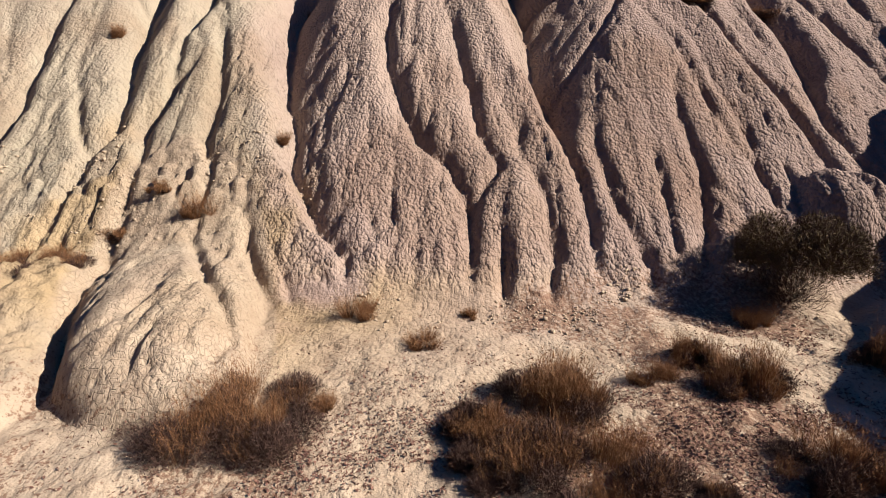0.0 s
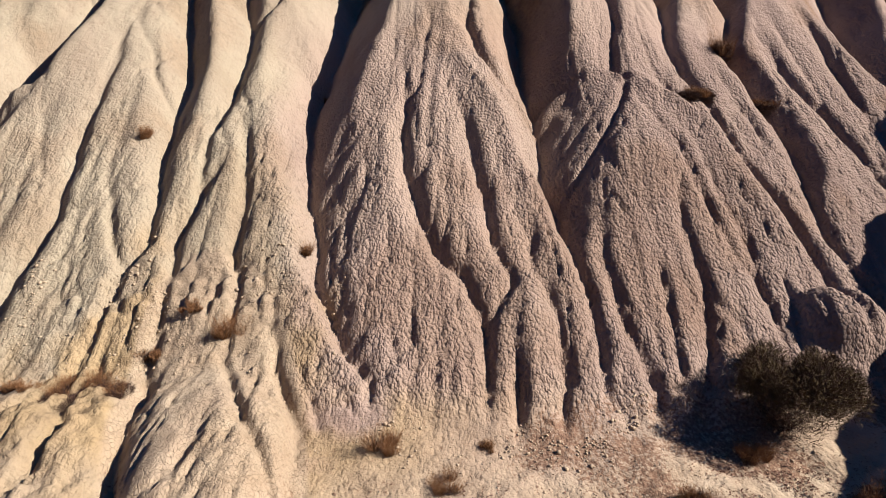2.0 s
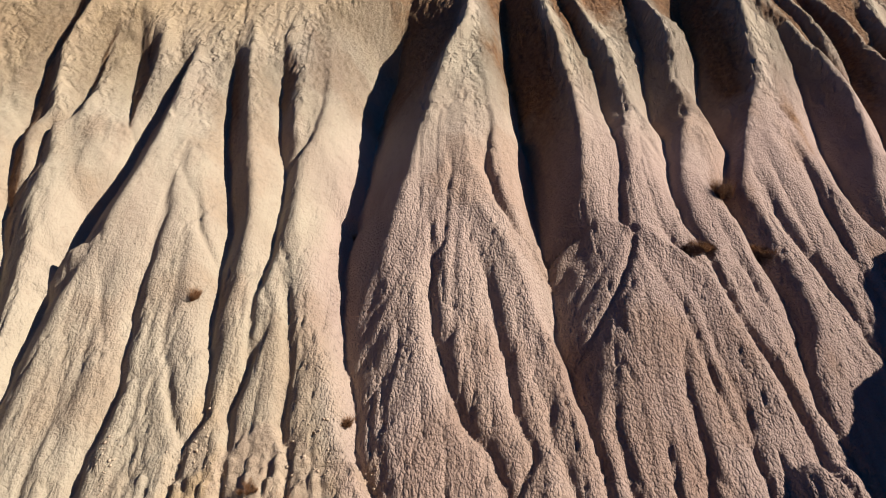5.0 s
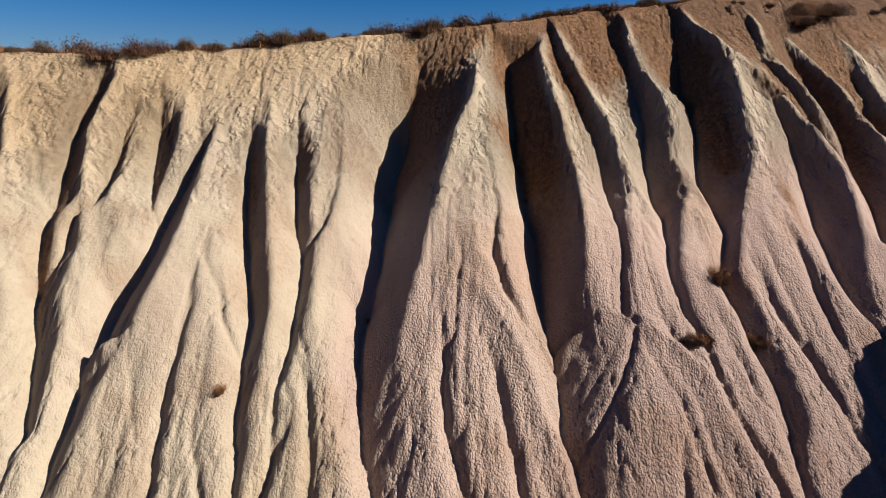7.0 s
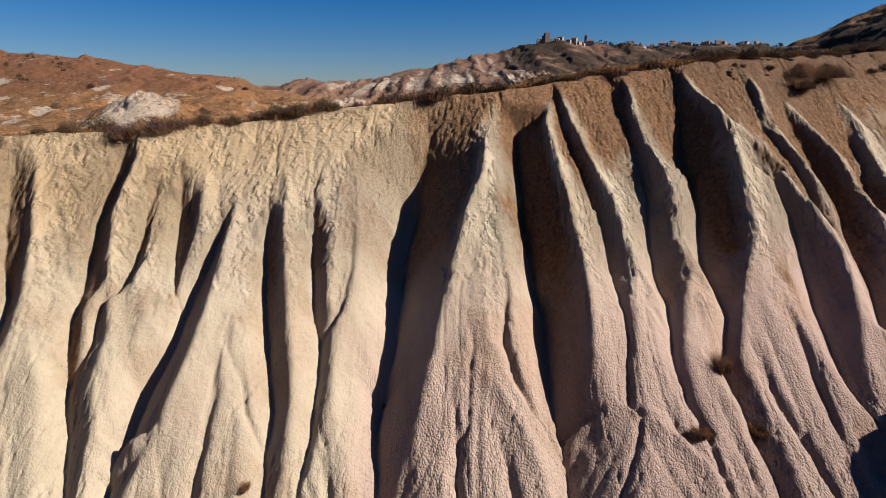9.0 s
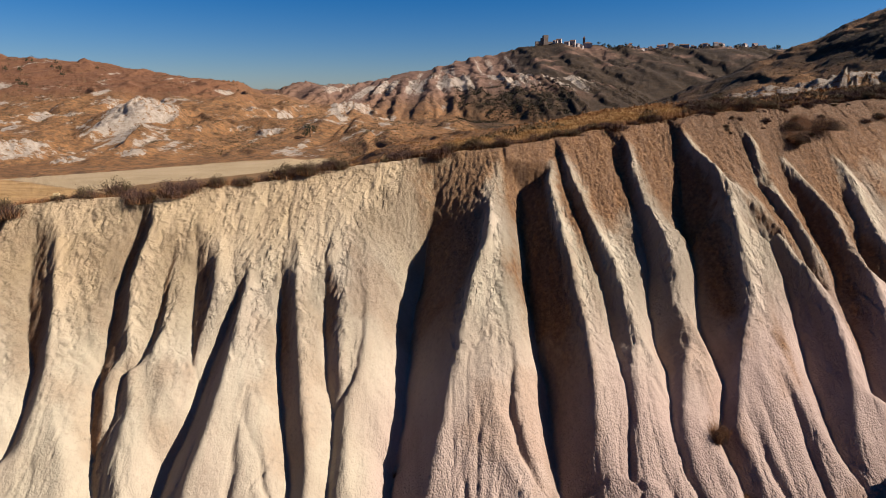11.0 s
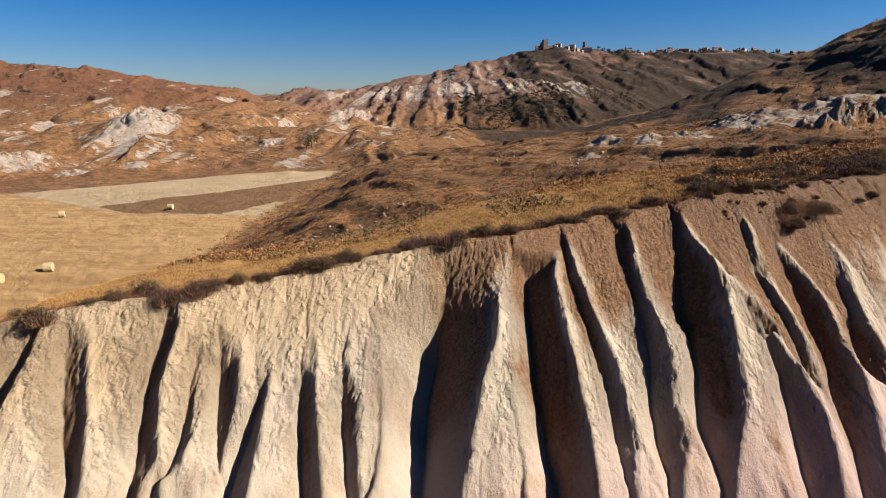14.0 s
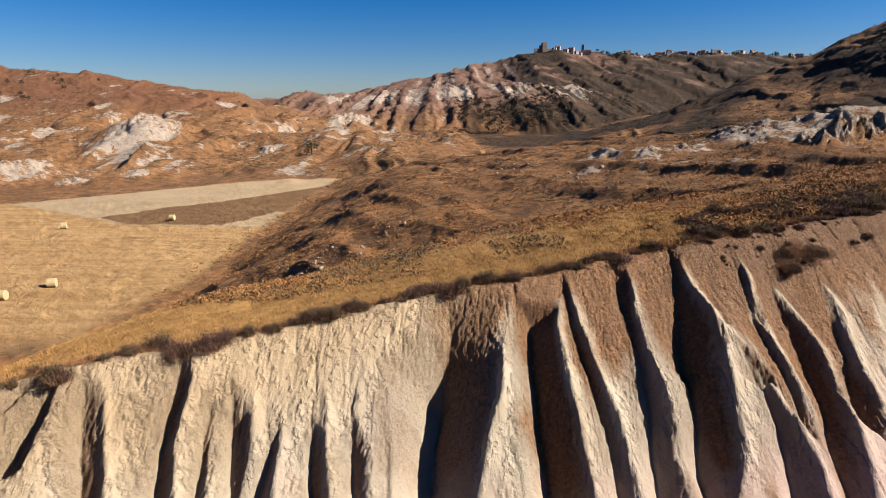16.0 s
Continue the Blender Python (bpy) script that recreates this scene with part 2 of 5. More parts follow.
gully("second gully", 1.5, 1, (19.9, -12.20, 1.16, 0.35, 0.14), (18.5, -12.22, 1.11, 0.50, 0.40), (17.6, -12.18, 1.08, 0.50, 0.48), (16.0, -12.05, 1.01, 0.59, 0.59), (14.4, -11.81, 0.86, 0.50, 0.50), (13.7, -11.58, 0.91, 0.57, 0.57), (12.0, -10.70, 0.82, 0.58, 0.58), (10.4, -10.10, 0.75, 0.44, 0.44))
gully("second gully rib", 1.2, 1, (18.3, -10.78, 0.45, 0.30, 0.10), (16.7, -10.72, 0.52, 0.40, 0.32), (15.4, -10.64, 0.49, 0.33, 0.26), (14.6, -10.93, 0.39, 0.31, 0.25), (13.5, -10.97, 0.30, 0.39, 0.31))
gully("third ridge rill", 1.4, 1, (14.1, -9.86, 0.39, 0.13, 0.04), (13.2, -9.69, 0.38, 0.21, 0.15), (12.3, -9.50, 0.36, 0.20, 0.14), (11.6, -9.41, 0.35, 0.14, 0.10))
gully("left pyramid gully", 1.4, 1, (18.0, -8.30, 0.46, 0.11, 0.05), (16.3, -8.49, 0.59, 0.47, 0.45), (15.4, -8.78, 0.57, 0.62, 0.59), (14.2, -8.87, 0.62, 0.65, 0.61), (13.2, -9.27, 0.81, 0.77, 0.73), (11.9, -9.32, 0.75, 0.64, 0.61), (11.7, -9.46, 0.73, 0.46, 0.44), (10.8, -9.29, 0.64, 0.54, 0.51), (10.3, -9.31, 0.66, 0.42, 0.40), (9.4, -9.20, 0.50, 0.36, 0.30), (8.6, -9.05, 0.40, 0.25, 0.15))
gully("third gully", 1.4, 1, (19.1, -10.36, 0.76, 0.19, 0.08), (17.4, -9.93, 0.89, 0.62, 0.50), (15.9, -9.49, 0.84, 0.55, 0.44), (15.1, -9.18, 0.73, 0.35, 0.28))
gully("left pyramid cleft", 1.6, 1, (13.6, -7.41, 0.74, 0.10, 0.05), (12.6, -7.24, 0.77, 0.21, 0.19), (11.6, -7.20, 0.72, 0.24, 0.22), (11.1, -7.23, 0.70, 0.28, 0.25), (9.5, -6.98, 0.73, 0.27, 0.24), (8.6, -7.26, 0.69, 0.29, 0.27), (7.6, -7.20, 0.64, 0.23, 0.20))
gully("left pyramid rill", 1.6, 1.2, (14.0, -6.95, 0.47, 0.09, 0.06), (12.4, -6.35, 0.50, 0.13, 0.17), (11.8, -5.80, 0.35, 0.17, 0.22))
gully("upper rill", 1.4, 1.2, (17.6, -7.78, 0.27, 0.11, 0.04), (16.3, -7.28, 0.34, 0.15, 0.12), (15.4, -6.71, 0.25, 0.13, 0.10))
gully("fourth gully", 1.6, 1, (18.2, -7.15, 0.65, 0.15, 0.07), (16.9, -6.97, 0.70, 0.45, 0.45), (15.4, -6.60, 0.82, 0.65, 0.65), (13.6, -6.04, 0.90, 0.60, 0.60), (12.7, -5.76, 0.93, 0.46, 0.46), (11.9, -5.72, 0.75, 0.44, 0.44), (10.6, -5.55, 0.64, 0.33, 0.33), (9.7, -5.33, 0.53, 0.21, 0.21), (9.1, -5.29, 0.41, 0.20, 0.20), (8.6, -5.53, 0.39, 0.15, 0.15))
gully("low left rill", 1.6, 1.2, (10.7, -6.48, 0.31, 0.08, 0.05), (9.4, -5.97, 0.32, 0.12, 0.14), (8.5, -5.47, 0.26, 0.11, 0.13), (8.0, -5.24, 0.17, 0.07, 0.08))
gully("fifth gully", 1.5, 1, (18.3, -5.61, 0.74, 0.15, 0.07), (16.9, -5.47, 0.79, 0.56, 0.56), (15.2, -5.11, 0.73, 0.52, 0.52), (14.4, -4.86, 0.71, 0.41, 0.41), (12.8, -4.66, 0.58, 0.38, 0.38), (12.0, -4.71, 0.48, 0.28, 0.28), (11.4, -4.80, 0.40, 0.19, 0.19))
gully("fifth gully rib", 1.2, 1, (18.6, -4.66, 0.38, 0.11, 0.05), (17.0, -4.51, 0.39, 0.26, 0.24), (15.8, -4.50, 0.37, 0.30, 0.27), (14.7, -4.52, 0.32, 0.24, 0.22))
gully("low fold", 1.6, 1, (12.1, -4.46, 0.25, 0.13, 0.08), (10.7, -4.04, 0.34, 0.17, 0.21), (9.9, -3.82, 0.33, 0.17, 0.21), (9.0, -3.81, 0.30, 0.20, 0.24), (8.4, -3.53, 0.26, 0.12, 0.14))
gully("low lobe edge", 1.4, 1, (10.7, -4.42, 0.23, 0.09, 0.05), (10.0, -4.71, 0.27, 0.22, 0.24), (9.2, -4.86, 0.31, 0.27, 0.29), (8.8, -4.68, 0.25, 0.15, 0.16))
gully("low crease", 1.5, 1, (11.4, -3.35, 0.30, 0.08, 0.04), (10.5, -3.35, 0.34, 0.14, 0.14), (9.8, -3.57, 0.27, 0.13, 0.13))
gully("great gully", 1.4, 1.1, (21.3, -2.00, 1.26, 2.00, 0.85), (20.0, -2.49, 1.61, 2.46, 2.09), (18.3, -2.75, 1.59, 2.16, 1.83), (16.6, -2.79, 1.58, 1.97, 1.67), (14.7, -2.83, 1.36, 1.43, 1.22), (13.6, -3.02, 1.22, 1.22, 1.03), (12.2, -3.07, 0.99, 0.99, 0.84), (10.7, -2.92, 0.77, 0.90, 0.76), (9.8, -2.62, 0.54, 0.43, 0.37), (9.0, -2.65, 0.40, 0.18, 0.15), (8.1, -2.01, 0.33, 0.12, 0.10), (7.5, -1.68, 0.31, 0.11, 0.09), (7.2, -1.33, 0.31, 0.11, 0.09))
gully("great gully mound side", 1.6, 1.9, (12.8, -3.09, 0.58, 1.75, 0.50), (10.7, -2.92, 0.64, 1.92, 0.80), (9.8, -2.62, 0.54, 1.62, 0.70), (8.7, -2.37, 0.35, 1.14, 0.50), (8.1, -2.01, 0.33, 0.91, 0.40), (7.5, -1.68, 0.31, 0.63, 0.25), (7.2, -1.33, 0.31, 0.38, 0.10))
gully("rim notch", 1.2, 1.1, (21.6, -0.42, 0.56, 0.18, 0.05), (20.7, -1.11, 0.66, 0.48, 0.29), (19.3, -1.66, 0.62, 0.46, 0.27))
gully("central rill", 1.5, 1.1, (17.7, 0.18, 0.45, 0.13, 0.08), (16.8, 0.24, 0.52, 0.23, 0.27), (15.4, 0.43, 0.57, 0.26, 0.31), (14.0, 0.38, 0.46, 0.28, 0.33), (13.2, 0.57, 0.37, 0.22, 0.26), (12.6, 0.95, 0.29, 0.26, 0.31), (12.0, 0.95, 0.28, 0.10, 0.12))
gully("central side rill", 1.5, 1.2, (15.2, 0.84, 0.41, 0.10, 0.06), (14.0, 1.18, 0.39, 0.16, 0.19), (13.2, 1.51, 0.30, 0.12, 0.14))
gully("central fold", 2, 1.8, (12.7, -0.94, 0.35, 0.20, 0.05), (12.1, -1.05, 0.58, 0.36, 0.20), (11.4, -1.12, 0.60, 0.46, 0.25), (10.6, -1.05, 0.56, 0.51, 0.28), (9.7, -0.74, 0.64, 0.53, 0.29), (9.0, -0.35, 0.66, 0.51, 0.28), (8.6, 0.11, 0.69, 0.44, 0.24), (8.1, 0.37, 0.66, 0.38, 0.21), (7.8, 0.41, 0.57, 0.31, 0.17), (7.0, 0.36, 0.41, 0.26, 0.14))
gully("central right fold", 2, 1.9, (12.3, -0.07, 0.42, 0.19, 0.05), (11.6, 0.08, 0.53, 0.40, 0.20), (11.2, 0.13, 0.57, 0.47, 0.24), (10.3, 0.37, 0.61, 0.50, 0.25), (9.3, 0.62, 0.57, 0.41, 0.21), (8.5, 0.88, 0.39, 0.26, 0.13), (8.1, 0.57, 0.25, 0.20, 0.10))
gully("small lobe gap", 2, 2, (7.7, 0.85, 0.24, 0.11, 0.05), (7.2, 0.80, 0.26, 0.26, 0.21), (6.7, 0.72, 0.25, 0.25, 0.20))
gully("small lobe crease", 2, 2, (8.5, 1.52, 0.26, 0.12, 0.04), (7.3, 1.49, 0.29, 0.26, 0.18), (6.7, 1.35, 0.26, 0.25, 0.17))
gully("swallow hole", 1.2, 1, (9.8, 1.41, 0.14, 0.14, 0.09), (9.1, 1.28, 0.13, 0.11, 0.14))
gully("main gully", 1.5, 1.1, (22.4, 0.85, 0.46, 0.18, 0.09), (22.0, 1.51, 1.18, 1.08, 0.70), (20.6, 1.43, 1.26, 1.12, 0.95), (19.5, 1.39, 0.82, 1.37, 1.10), (18.2, 1.37, 0.84, 1.59, 1.35), (16.3, 1.41, 0.86, 1.54, 1.50), (15.2, 1.62, 0.98, 1.44, 1.44), (13.3, 1.62, 0.96, 1.15, 1.15), (12.3, 1.70, 0.99, 0.85, 0.85), (11.1, 1.68, 0.92, 0.37, 0.37), (10.8, 1.68, 0.63, 0.25, 0.25), (9.8, 1.80, 0.43, 0.24, 0.24), (9.1, 1.95, 0.41, 0.16, 0.16), (8.2, 2.04, 0.48, 0.14, 0.14), (7.6, 2.09, 0.45, 0.14, 0.14), (7.3, 2.02, 0.31, 0.11, 0.11))
gully("main gully mound side", 1.6, 1.8, (13.9, 1.62, 0.61, 1.52, 0.30), (12.3, 1.70, 0.85, 2.12, 0.85), (11.1, 1.68, 0.79, 1.97, 0.85), (10.8, 1.68, 0.58, 1.73, 0.80), (9.8, 1.80, 0.32, 1.19, 0.50), (9.1, 1.95, 0.31, 0.61, 0.20))
gully("main gully rib", 1.6, 1.6, (11.1, 2.66, 0.32, 0.13, 0.05), (10.0, 2.51, 0.25, 0.22, 0.17), (8.8, 2.40, 0.25, 0.23, 0.18), (7.8, 2.57, 0.32, 0.24, 0.19), (7.1, 2.77, 0.34, 0.23, 0.18), (6.6, 2.75, 0.28, 0.17, 0.14))
gully("mound rill", 2, 1.9, (10.3, 4.02, 0.45, 0.18, 0.04), (9.4, 3.89, 0.51, 0.32, 0.16), (8.7, 4.02, 0.57, 0.44, 0.22), (7.8, 3.80, 0.53, 0.45, 0.22), (7.3, 3.49, 0.42, 0.38, 0.19), (6.4, 3.21, 0.31, 0.28, 0.14))
gully("mound right rill", 2, 1.9, (9.8, 4.81, 0.43, 0.13, 0.03), (9.1, 4.94, 0.50, 0.32, 0.16), (8.4, 4.95, 0.47, 0.34, 0.17), (7.9, 4.94, 0.37, 0.24, 0.12))
gully("mound middle rill", 2, 1.9, (9.1, 3.31, 0.27, 0.11, 0.02), (7.9, 3.17, 0.33, 0.29, 0.10), (7.4, 3.13, 0.27, 0.23, 0.08))
gully("mound edge", 1.6, 1.1, (11.7, 5.37, 0.37, 0.07, 0.06), (10.9, 5.42, 0.40, 0.12, 0.17), (10.1, 5.80, 0.44, 0.15, 0.23), (9.2, 6.01, 0.41, 0.16, 0.25))
gully("ninth gully", 1.4, 1, (23.5, 3.03, 0.48, 0.19, 0.09), (22.1, 3.08, 0.43, 0.54, 0.35), (20.4, 3.23, 0.69, 0.61, 0.55), (19.4, 3.45, 0.70, 0.74, 0.65), (18.0, 3.74, 0.81, 0.78, 0.65), (16.0, 3.85, 0.84, 0.51, 0.48), (14.9, 3.81, 0.83, 0.25, 0.24), (13.6, 3.59, 0.82, 0.24, 0.23), (12.7, 3.46, 0.68, 0.26, 0.24), (12.4, 3.78, 0.56, 0.17, 0.16), (12.1, 4.34, 0.55, 0.12, 0.12))
gully("tenth gully", 1.4, 1, (23.5, 5.47, 1.36, 0.34, 0.20), (22.5, 5.52, 1.87, 0.57, 0.50), (21.0, 5.64, 1.66, 0.71, 0.65), (20.0, 5.70, 1.36, 0.84, 0.75), (18.8, 5.63, 1.05, 1.11, 0.85), (17.5, 5.36, 0.81, 1.27, 0.85), (16.2, 5.29, 0.77, 0.79, 0.75), (15.5, 5.35, 0.70, 0.46, 0.44), (14.2, 5.00, 0.64, 0.32, 0.30), (13.0, 5.01, 0.52, 0.24, 0.23), (12.3, 5.27, 0.43, 0.20, 0.19))
gully("right great gully", 1.4, 1.1, (24.6, 8.34, 1.42, 0.47, 0.30), (23.7, 8.15, 1.71, 1.03, 0.70), (22.4, 7.96, 1.64, 1.71, 1.20), (21.0, 7.64, 1.33, 1.83, 1.60), (19.4, 7.45, 0.89, 1.81, 1.70), (17.2, 7.03, 0.89, 1.34, 1.34), (16.0, 7.02, 0.77, 0.77, 0.77), (15.2, 6.94, 0.49, 0.41, 0.41), (14.0, 6.33, 0.46, 0.46, 0.46), (13.1, 6.66, 0.51, 0.44, 0.44), (11.8, 6.78, 0.61, 0.44, 0.44), (10.8, 6.73, 0.58, 0.41, 0.41), (10.1, 6.57, 0.44, 0.29, 0.29), (9.4, 6.51, 0.31, 0.21, 0.21))
gully("right gully", 1.5, 1, (20.9, 9.36, 0.41, 0.25, 0.12), (19.6, 9.90, 0.89, 0.71, 0.67), (18.1, 10.22, 1.11, 0.89, 0.85), (16.4, 10.12, 1.12, 0.90, 0.85), (15.2, 9.95, 0.98, 0.75, 0.72), (14.1, 9.87, 0.77, 0.54, 0.51), (13.3, 9.91, 0.60, 0.30, 0.28))
gully("right front rill", 1.6, 1.1, (16.3, 8.82, 0.60, 0.12, 0.07), (15.2, 8.85, 0.65, 0.20, 0.22), (13.9, 8.85, 0.61, 0.23, 0.25), (12.7, 8.84, 0.58, 0.19, 0.21))
gully("right low rill", 1.6, 1.1, (14.5, 7.42, 0.47, 0.11, 0.06), (13.1, 7.54, 0.51, 0.18, 0.19), (12.0, 7.89, 0.49, 0.21, 0.23), (11.3, 8.07, 0.40, 0.16, 0.18))
gully("upper right gully", 1.4, 1, (24.8, 11.51, 0.72, 0.19, 0.09), (23.1, 11.18, 0.95, 0.36, 0.40), (21.2, 11.06, 0.84, 0.55, 0.60), (19.8, 11.19, 0.79, 0.67, 0.75), (18.5, 11.41, 0.85, 0.57, 0.54), (17.9, 11.82, 0.74, 0.41, 0.39), (16.7, 12.12, 0.71, 0.35, 0.34))
gully("far right gully", 1.4, 1, (23.4, 12.60, 0.57, 0.23, 0.11), (21.8, 12.99, 0.76, 0.69, 0.66), (19.3, 12.63, 0.82, 0.86, 0.82), (18.2, 12.31, 0.79, 0.86, 0.82), (16.8, 12.23, 0.76, 0.80, 0.76), (15.3, 11.82, 0.71, 0.71, 0.68))
gully("far right draw", 1.5, 1, (21.7, 15.01, 0.80, 0.41, 0.20), (20.1, 14.26, 0.76, 0.65, 0.62), (19.0, 14.28, 0.73, 0.71, 0.67))
gully("foot crack", 1.1, 1.0, (8.0, -2.90, 0.10, 0.12, 0.14), (7.3, -2.66, 0.11, 0.16, 0.40), (6.6, -2.28, 0.12, 0.18, 0.44), (5.6, -2.12, 0.14, 0.18, 0.50), (4.7, -1.88, 0.12, 0.14, 0.30))
gully("foot crack branch", 1.1, 1.0, (7.4, -3.52, 0.08, 0.08, 0.10), (6.7, -3.10, 0.09, 0.11, 0.26), (6.0, -2.70, 0.10, 0.13, 0.36), (5.2, -2.18, 0.10, 0.14, 0.38))
gully("foot lobe crack", 1.5, 1.3, (7.3, -2.25, 0.12, 0.10, 0.08), (6.8, -2.02, 0.14, 0.12, 0.20), (6.2, -1.78, 0.12, 0.10, 0.14))
gully("mound cleft", 1.2, 1, (6.6, -4.42, 0.10, 0.12, 0.22), (5.5, -4.12, 0.14, 0.18, 0.50), (4.7, -3.78, 0.14, 0.16, 0.45), (4.1, -3.50, 0.12, 0.12, 0.25))
gully("toe crack", 1.5, 1.3, (7.2, 2.03, 0.15, 0.05, 0.04), (6.7, 2.29, 0.14, 0.07, 0.12), (6.2, 2.39, 0.14, 0.06, 0.11))


CRESTS = []
STEEP = {"great gully": 1.0, "main gully": 1.0}
MINOR = {"mound", "fold", "rill", "crease", "lobe", "crack", "cleft", "hole", "edge"}
DARK = ("left pyramid gully", "left pyramid cleft")


def crest(name, *stations):
    """A sharp pale ridge as stations from the rim down: y, x, width of its left and right side, height."""
    CRESTS.append((name, np.array(stations[::-1])))


crest("central crest", (22.6, 0.60, 0.25, 0.30, 0.10), (20.7, 0.26, 0.30, 0.45, 0.24), (18.5, -0.09, 0.36, 0.60, 0.26), (17.1, -0.70, 0.36, 0.55, 0.16), (15.9, -0.98, 0.34, 0.50, 0.10), (14.2, -1.46, 0.34, 0.45, 0.10), (13.1, -1.77, 0.30, 0.45, 0.10), (12.0, -2.00, 0.30, 0.45, 0.10), (10.4, -1.87, 0.30, 0.50, 0.08), (9.4, -2.0, 0.25, 0.4, 0.04))
crest("beside the main gully", (22.6, 2.75, 0.20, 0.30, 0.12), (21.2, 2.45, 0.28, 0.45, 0.28), (19.5, 2.55, 0.32, 0.55, 0.32), (17.5, 2.68, 0.40, 0.60, 0.26), (16.4, 2.85, 0.40, 0.55, 0.16), (15.4, 2.78, 0.36, 0.50, 0.10), (13.6, 2.68, 0.34, 0.50, 0.10), (12.4, 2.78, 0.36, 0.50, 0.10), (11.6, 2.72, 0.34, 0.50, 0.03))
crest("right of the ninth gully", (23.1, 3.20, 0.20, 0.30, 0.12), (21.4, 3.42, 0.26, 0.42, 0.26), (19.8, 3.75, 0.28, 0.48, 0.28), (18.5, 4.13, 0.30, 0.50, 0.26), (16.6, 4.36, 0.30, 0.50, 0.20), (15.6, 4.71, 0.30, 0.45, 0.15), (14.5, 5.00, 0.25, 0.4, 0.05))
crest("right of the tenth gully", (24.0, 6.05, 0.25, 0.32, 0.12), (22.1, 5.95, 0.28, 0.40, 0.26), (20.8, 6.02, 0.30, 0.48, 0.30), (19.5, 6.12, 0.32, 0.55, 0.30), (18.5, 6.22, 0.36, 0.60, 0.30), (17.2, 6.33, 0.40, 0.60, 0.28), (16.3, 6.50, 0.40, 0.5, 0.22), (15.2, 6.62, 0.30, 0.35, 0.08))
crest("right great ridge", (24.7, 8.45, 0.25, 0.35, 0.12), (23.0, 8.55, 0.34, 0.45, 0.30), (21.7, 9.00, 0.42, 0.50, 0.40), (20.2, 8.80, 0.45, 0.80, 0.40), (19.1, 8.68, 0.45, 0.95, 0.36), (18.1, 8.62, 0.45, 1.00, 0.26), (16.6, 8.70, 0.4, 0.9, 0.06))
crest("right branch ridge", (21.7, 9.10, 0.25, 0.35, 0.14), (20.5, 9.42, 0.30, 0.42, 0.26), (19.5, 9.88, 0.34, 0.48, 0.32), (18.8, 10.46, 0.36, 0.50, 0.32), (18.2, 10.95, 0.40, 0.55, 0.30), (16.9, 11.20, 0.40, 0.55, 0.22), (15.2, 11.10, 0.35, 0.5, 0.06))
crest("upper right ridge", (25.6, 11.34, 0.25, 0.32, 0.10), (23.8, 11.44, 0.30, 0.40, 0.26), (22.2, 11.20, 0.32, 0.48, 0.30), (20.7, 11.30, 0.34, 0.50, 0.32), (19.5, 11.55, 0.36, 0.52, 0.32), (18.6, 11.90, 0.36, 0.50, 0.30), (17.6, 12.00, 0.3, 0.4, 0.10))
crest("far right ridge", (23.9, 12.60, 0.25, 0.35, 0.10), (22.6, 13.42, 0.32, 0.48, 0.28), (21.7, 13.75, 0.36, 0.60, 0.34), (19.8, 13.62, 0.42, 0.66, 0.34), (18.4, 13.40, 0.42, 0.62, 0.28), (16.5, 13.1, 0.4, 0.6, 0.08))
crest("last ridge", (24.4, 15.27, 0.30, 0.40, 0.12), (23.2, 15.50, 0.40, 0.55, 0.30), (21.3, 15.25, 0.45, 0.60, 0.30), (19.5, 15.3, 0.4, 0.5, 0.08))
crest("mound shoulder", (12.7, 3.00, 0.40, 0.50, 0.06), (12.5, 3.65, 0.60, 0.55, 0.20), (11.9, 4.37, 0.60, 0.50, 0.24), (11.3, 4.98, 0.60, 0.45, 0.24), (10.1, 5.33, 0.60, 0.45, 0.20), (9.2, 5.66, 0.5, 0.4, 0.12), (8.7, 5.76, 0.4, 0.3, 0.04))
crest("lobe ridge", (13.6, -0.55, 0.25, 0.35, 0.05), (12.3, 0.45, 0.32, 0.34, 0.16), (11.6, 0.84, 0.34, 0.34, 0.16), (10.5, 1.36, 0.34, 0.30, 0.12), (9.8, 1.44, 0.34, 0.30, 0.12), (8.7, 1.72, 0.30, 0.26, 0.14), (7.4, 1.88, 0.25, 0.2, 0.06))
crest("small lobe", (8.7, 1.15, 0.20, 0.25, 0.06), (8.0, 1.10, 0.28, 0.32, 0.18), (7.4, 1.08, 0.28, 0.30, 0.16), (6.9, 1.05, 0.2, 0.2, 0.04))
crest("left edge", (17.9, -14.44, 0.30, 0.60, 0.10), (15.6, -13.42, 0.35, 0.80, 0.22), (14.1, -12.94, 0.35, 0.80, 0.20), (13.1, -12.91, 0.3, 0.7, 0.06))
crest("second rib", (19.2, -11.72, 0.30, 0.50, 0.10), (18.4, -11.50, 0.34, 0.60, 0.16), (16.7, -11.50, 0.36, 0.55, 0.18), (15.6, -11.20, 0.36, 0.50, 0.16), (13.9, -10.46, 0.36, 0.50, 0.18), (12.7, -10.38, 0.36, 0.55, 0.16), (11.6, -10.05, 0.3, 0.5, 0.06))
crest("third rib", (18.3, -10.36, 0.25, 0.50, 0.10), (16.9, -10.16, 0.28, 0.60, 0.20), (15.6, -10.18, 0.28, 0.60, 0.18), (14.6, -10.34, 0.26, 0.5, 0.06))
crest("fourth rib", (18.6, -9.38, 0.30, 0.45, 0.10), (16.5, -8.86, 0.34, 0.45, 0.16), (15.5, -8.72, 0.3, 0.4, 0.05))
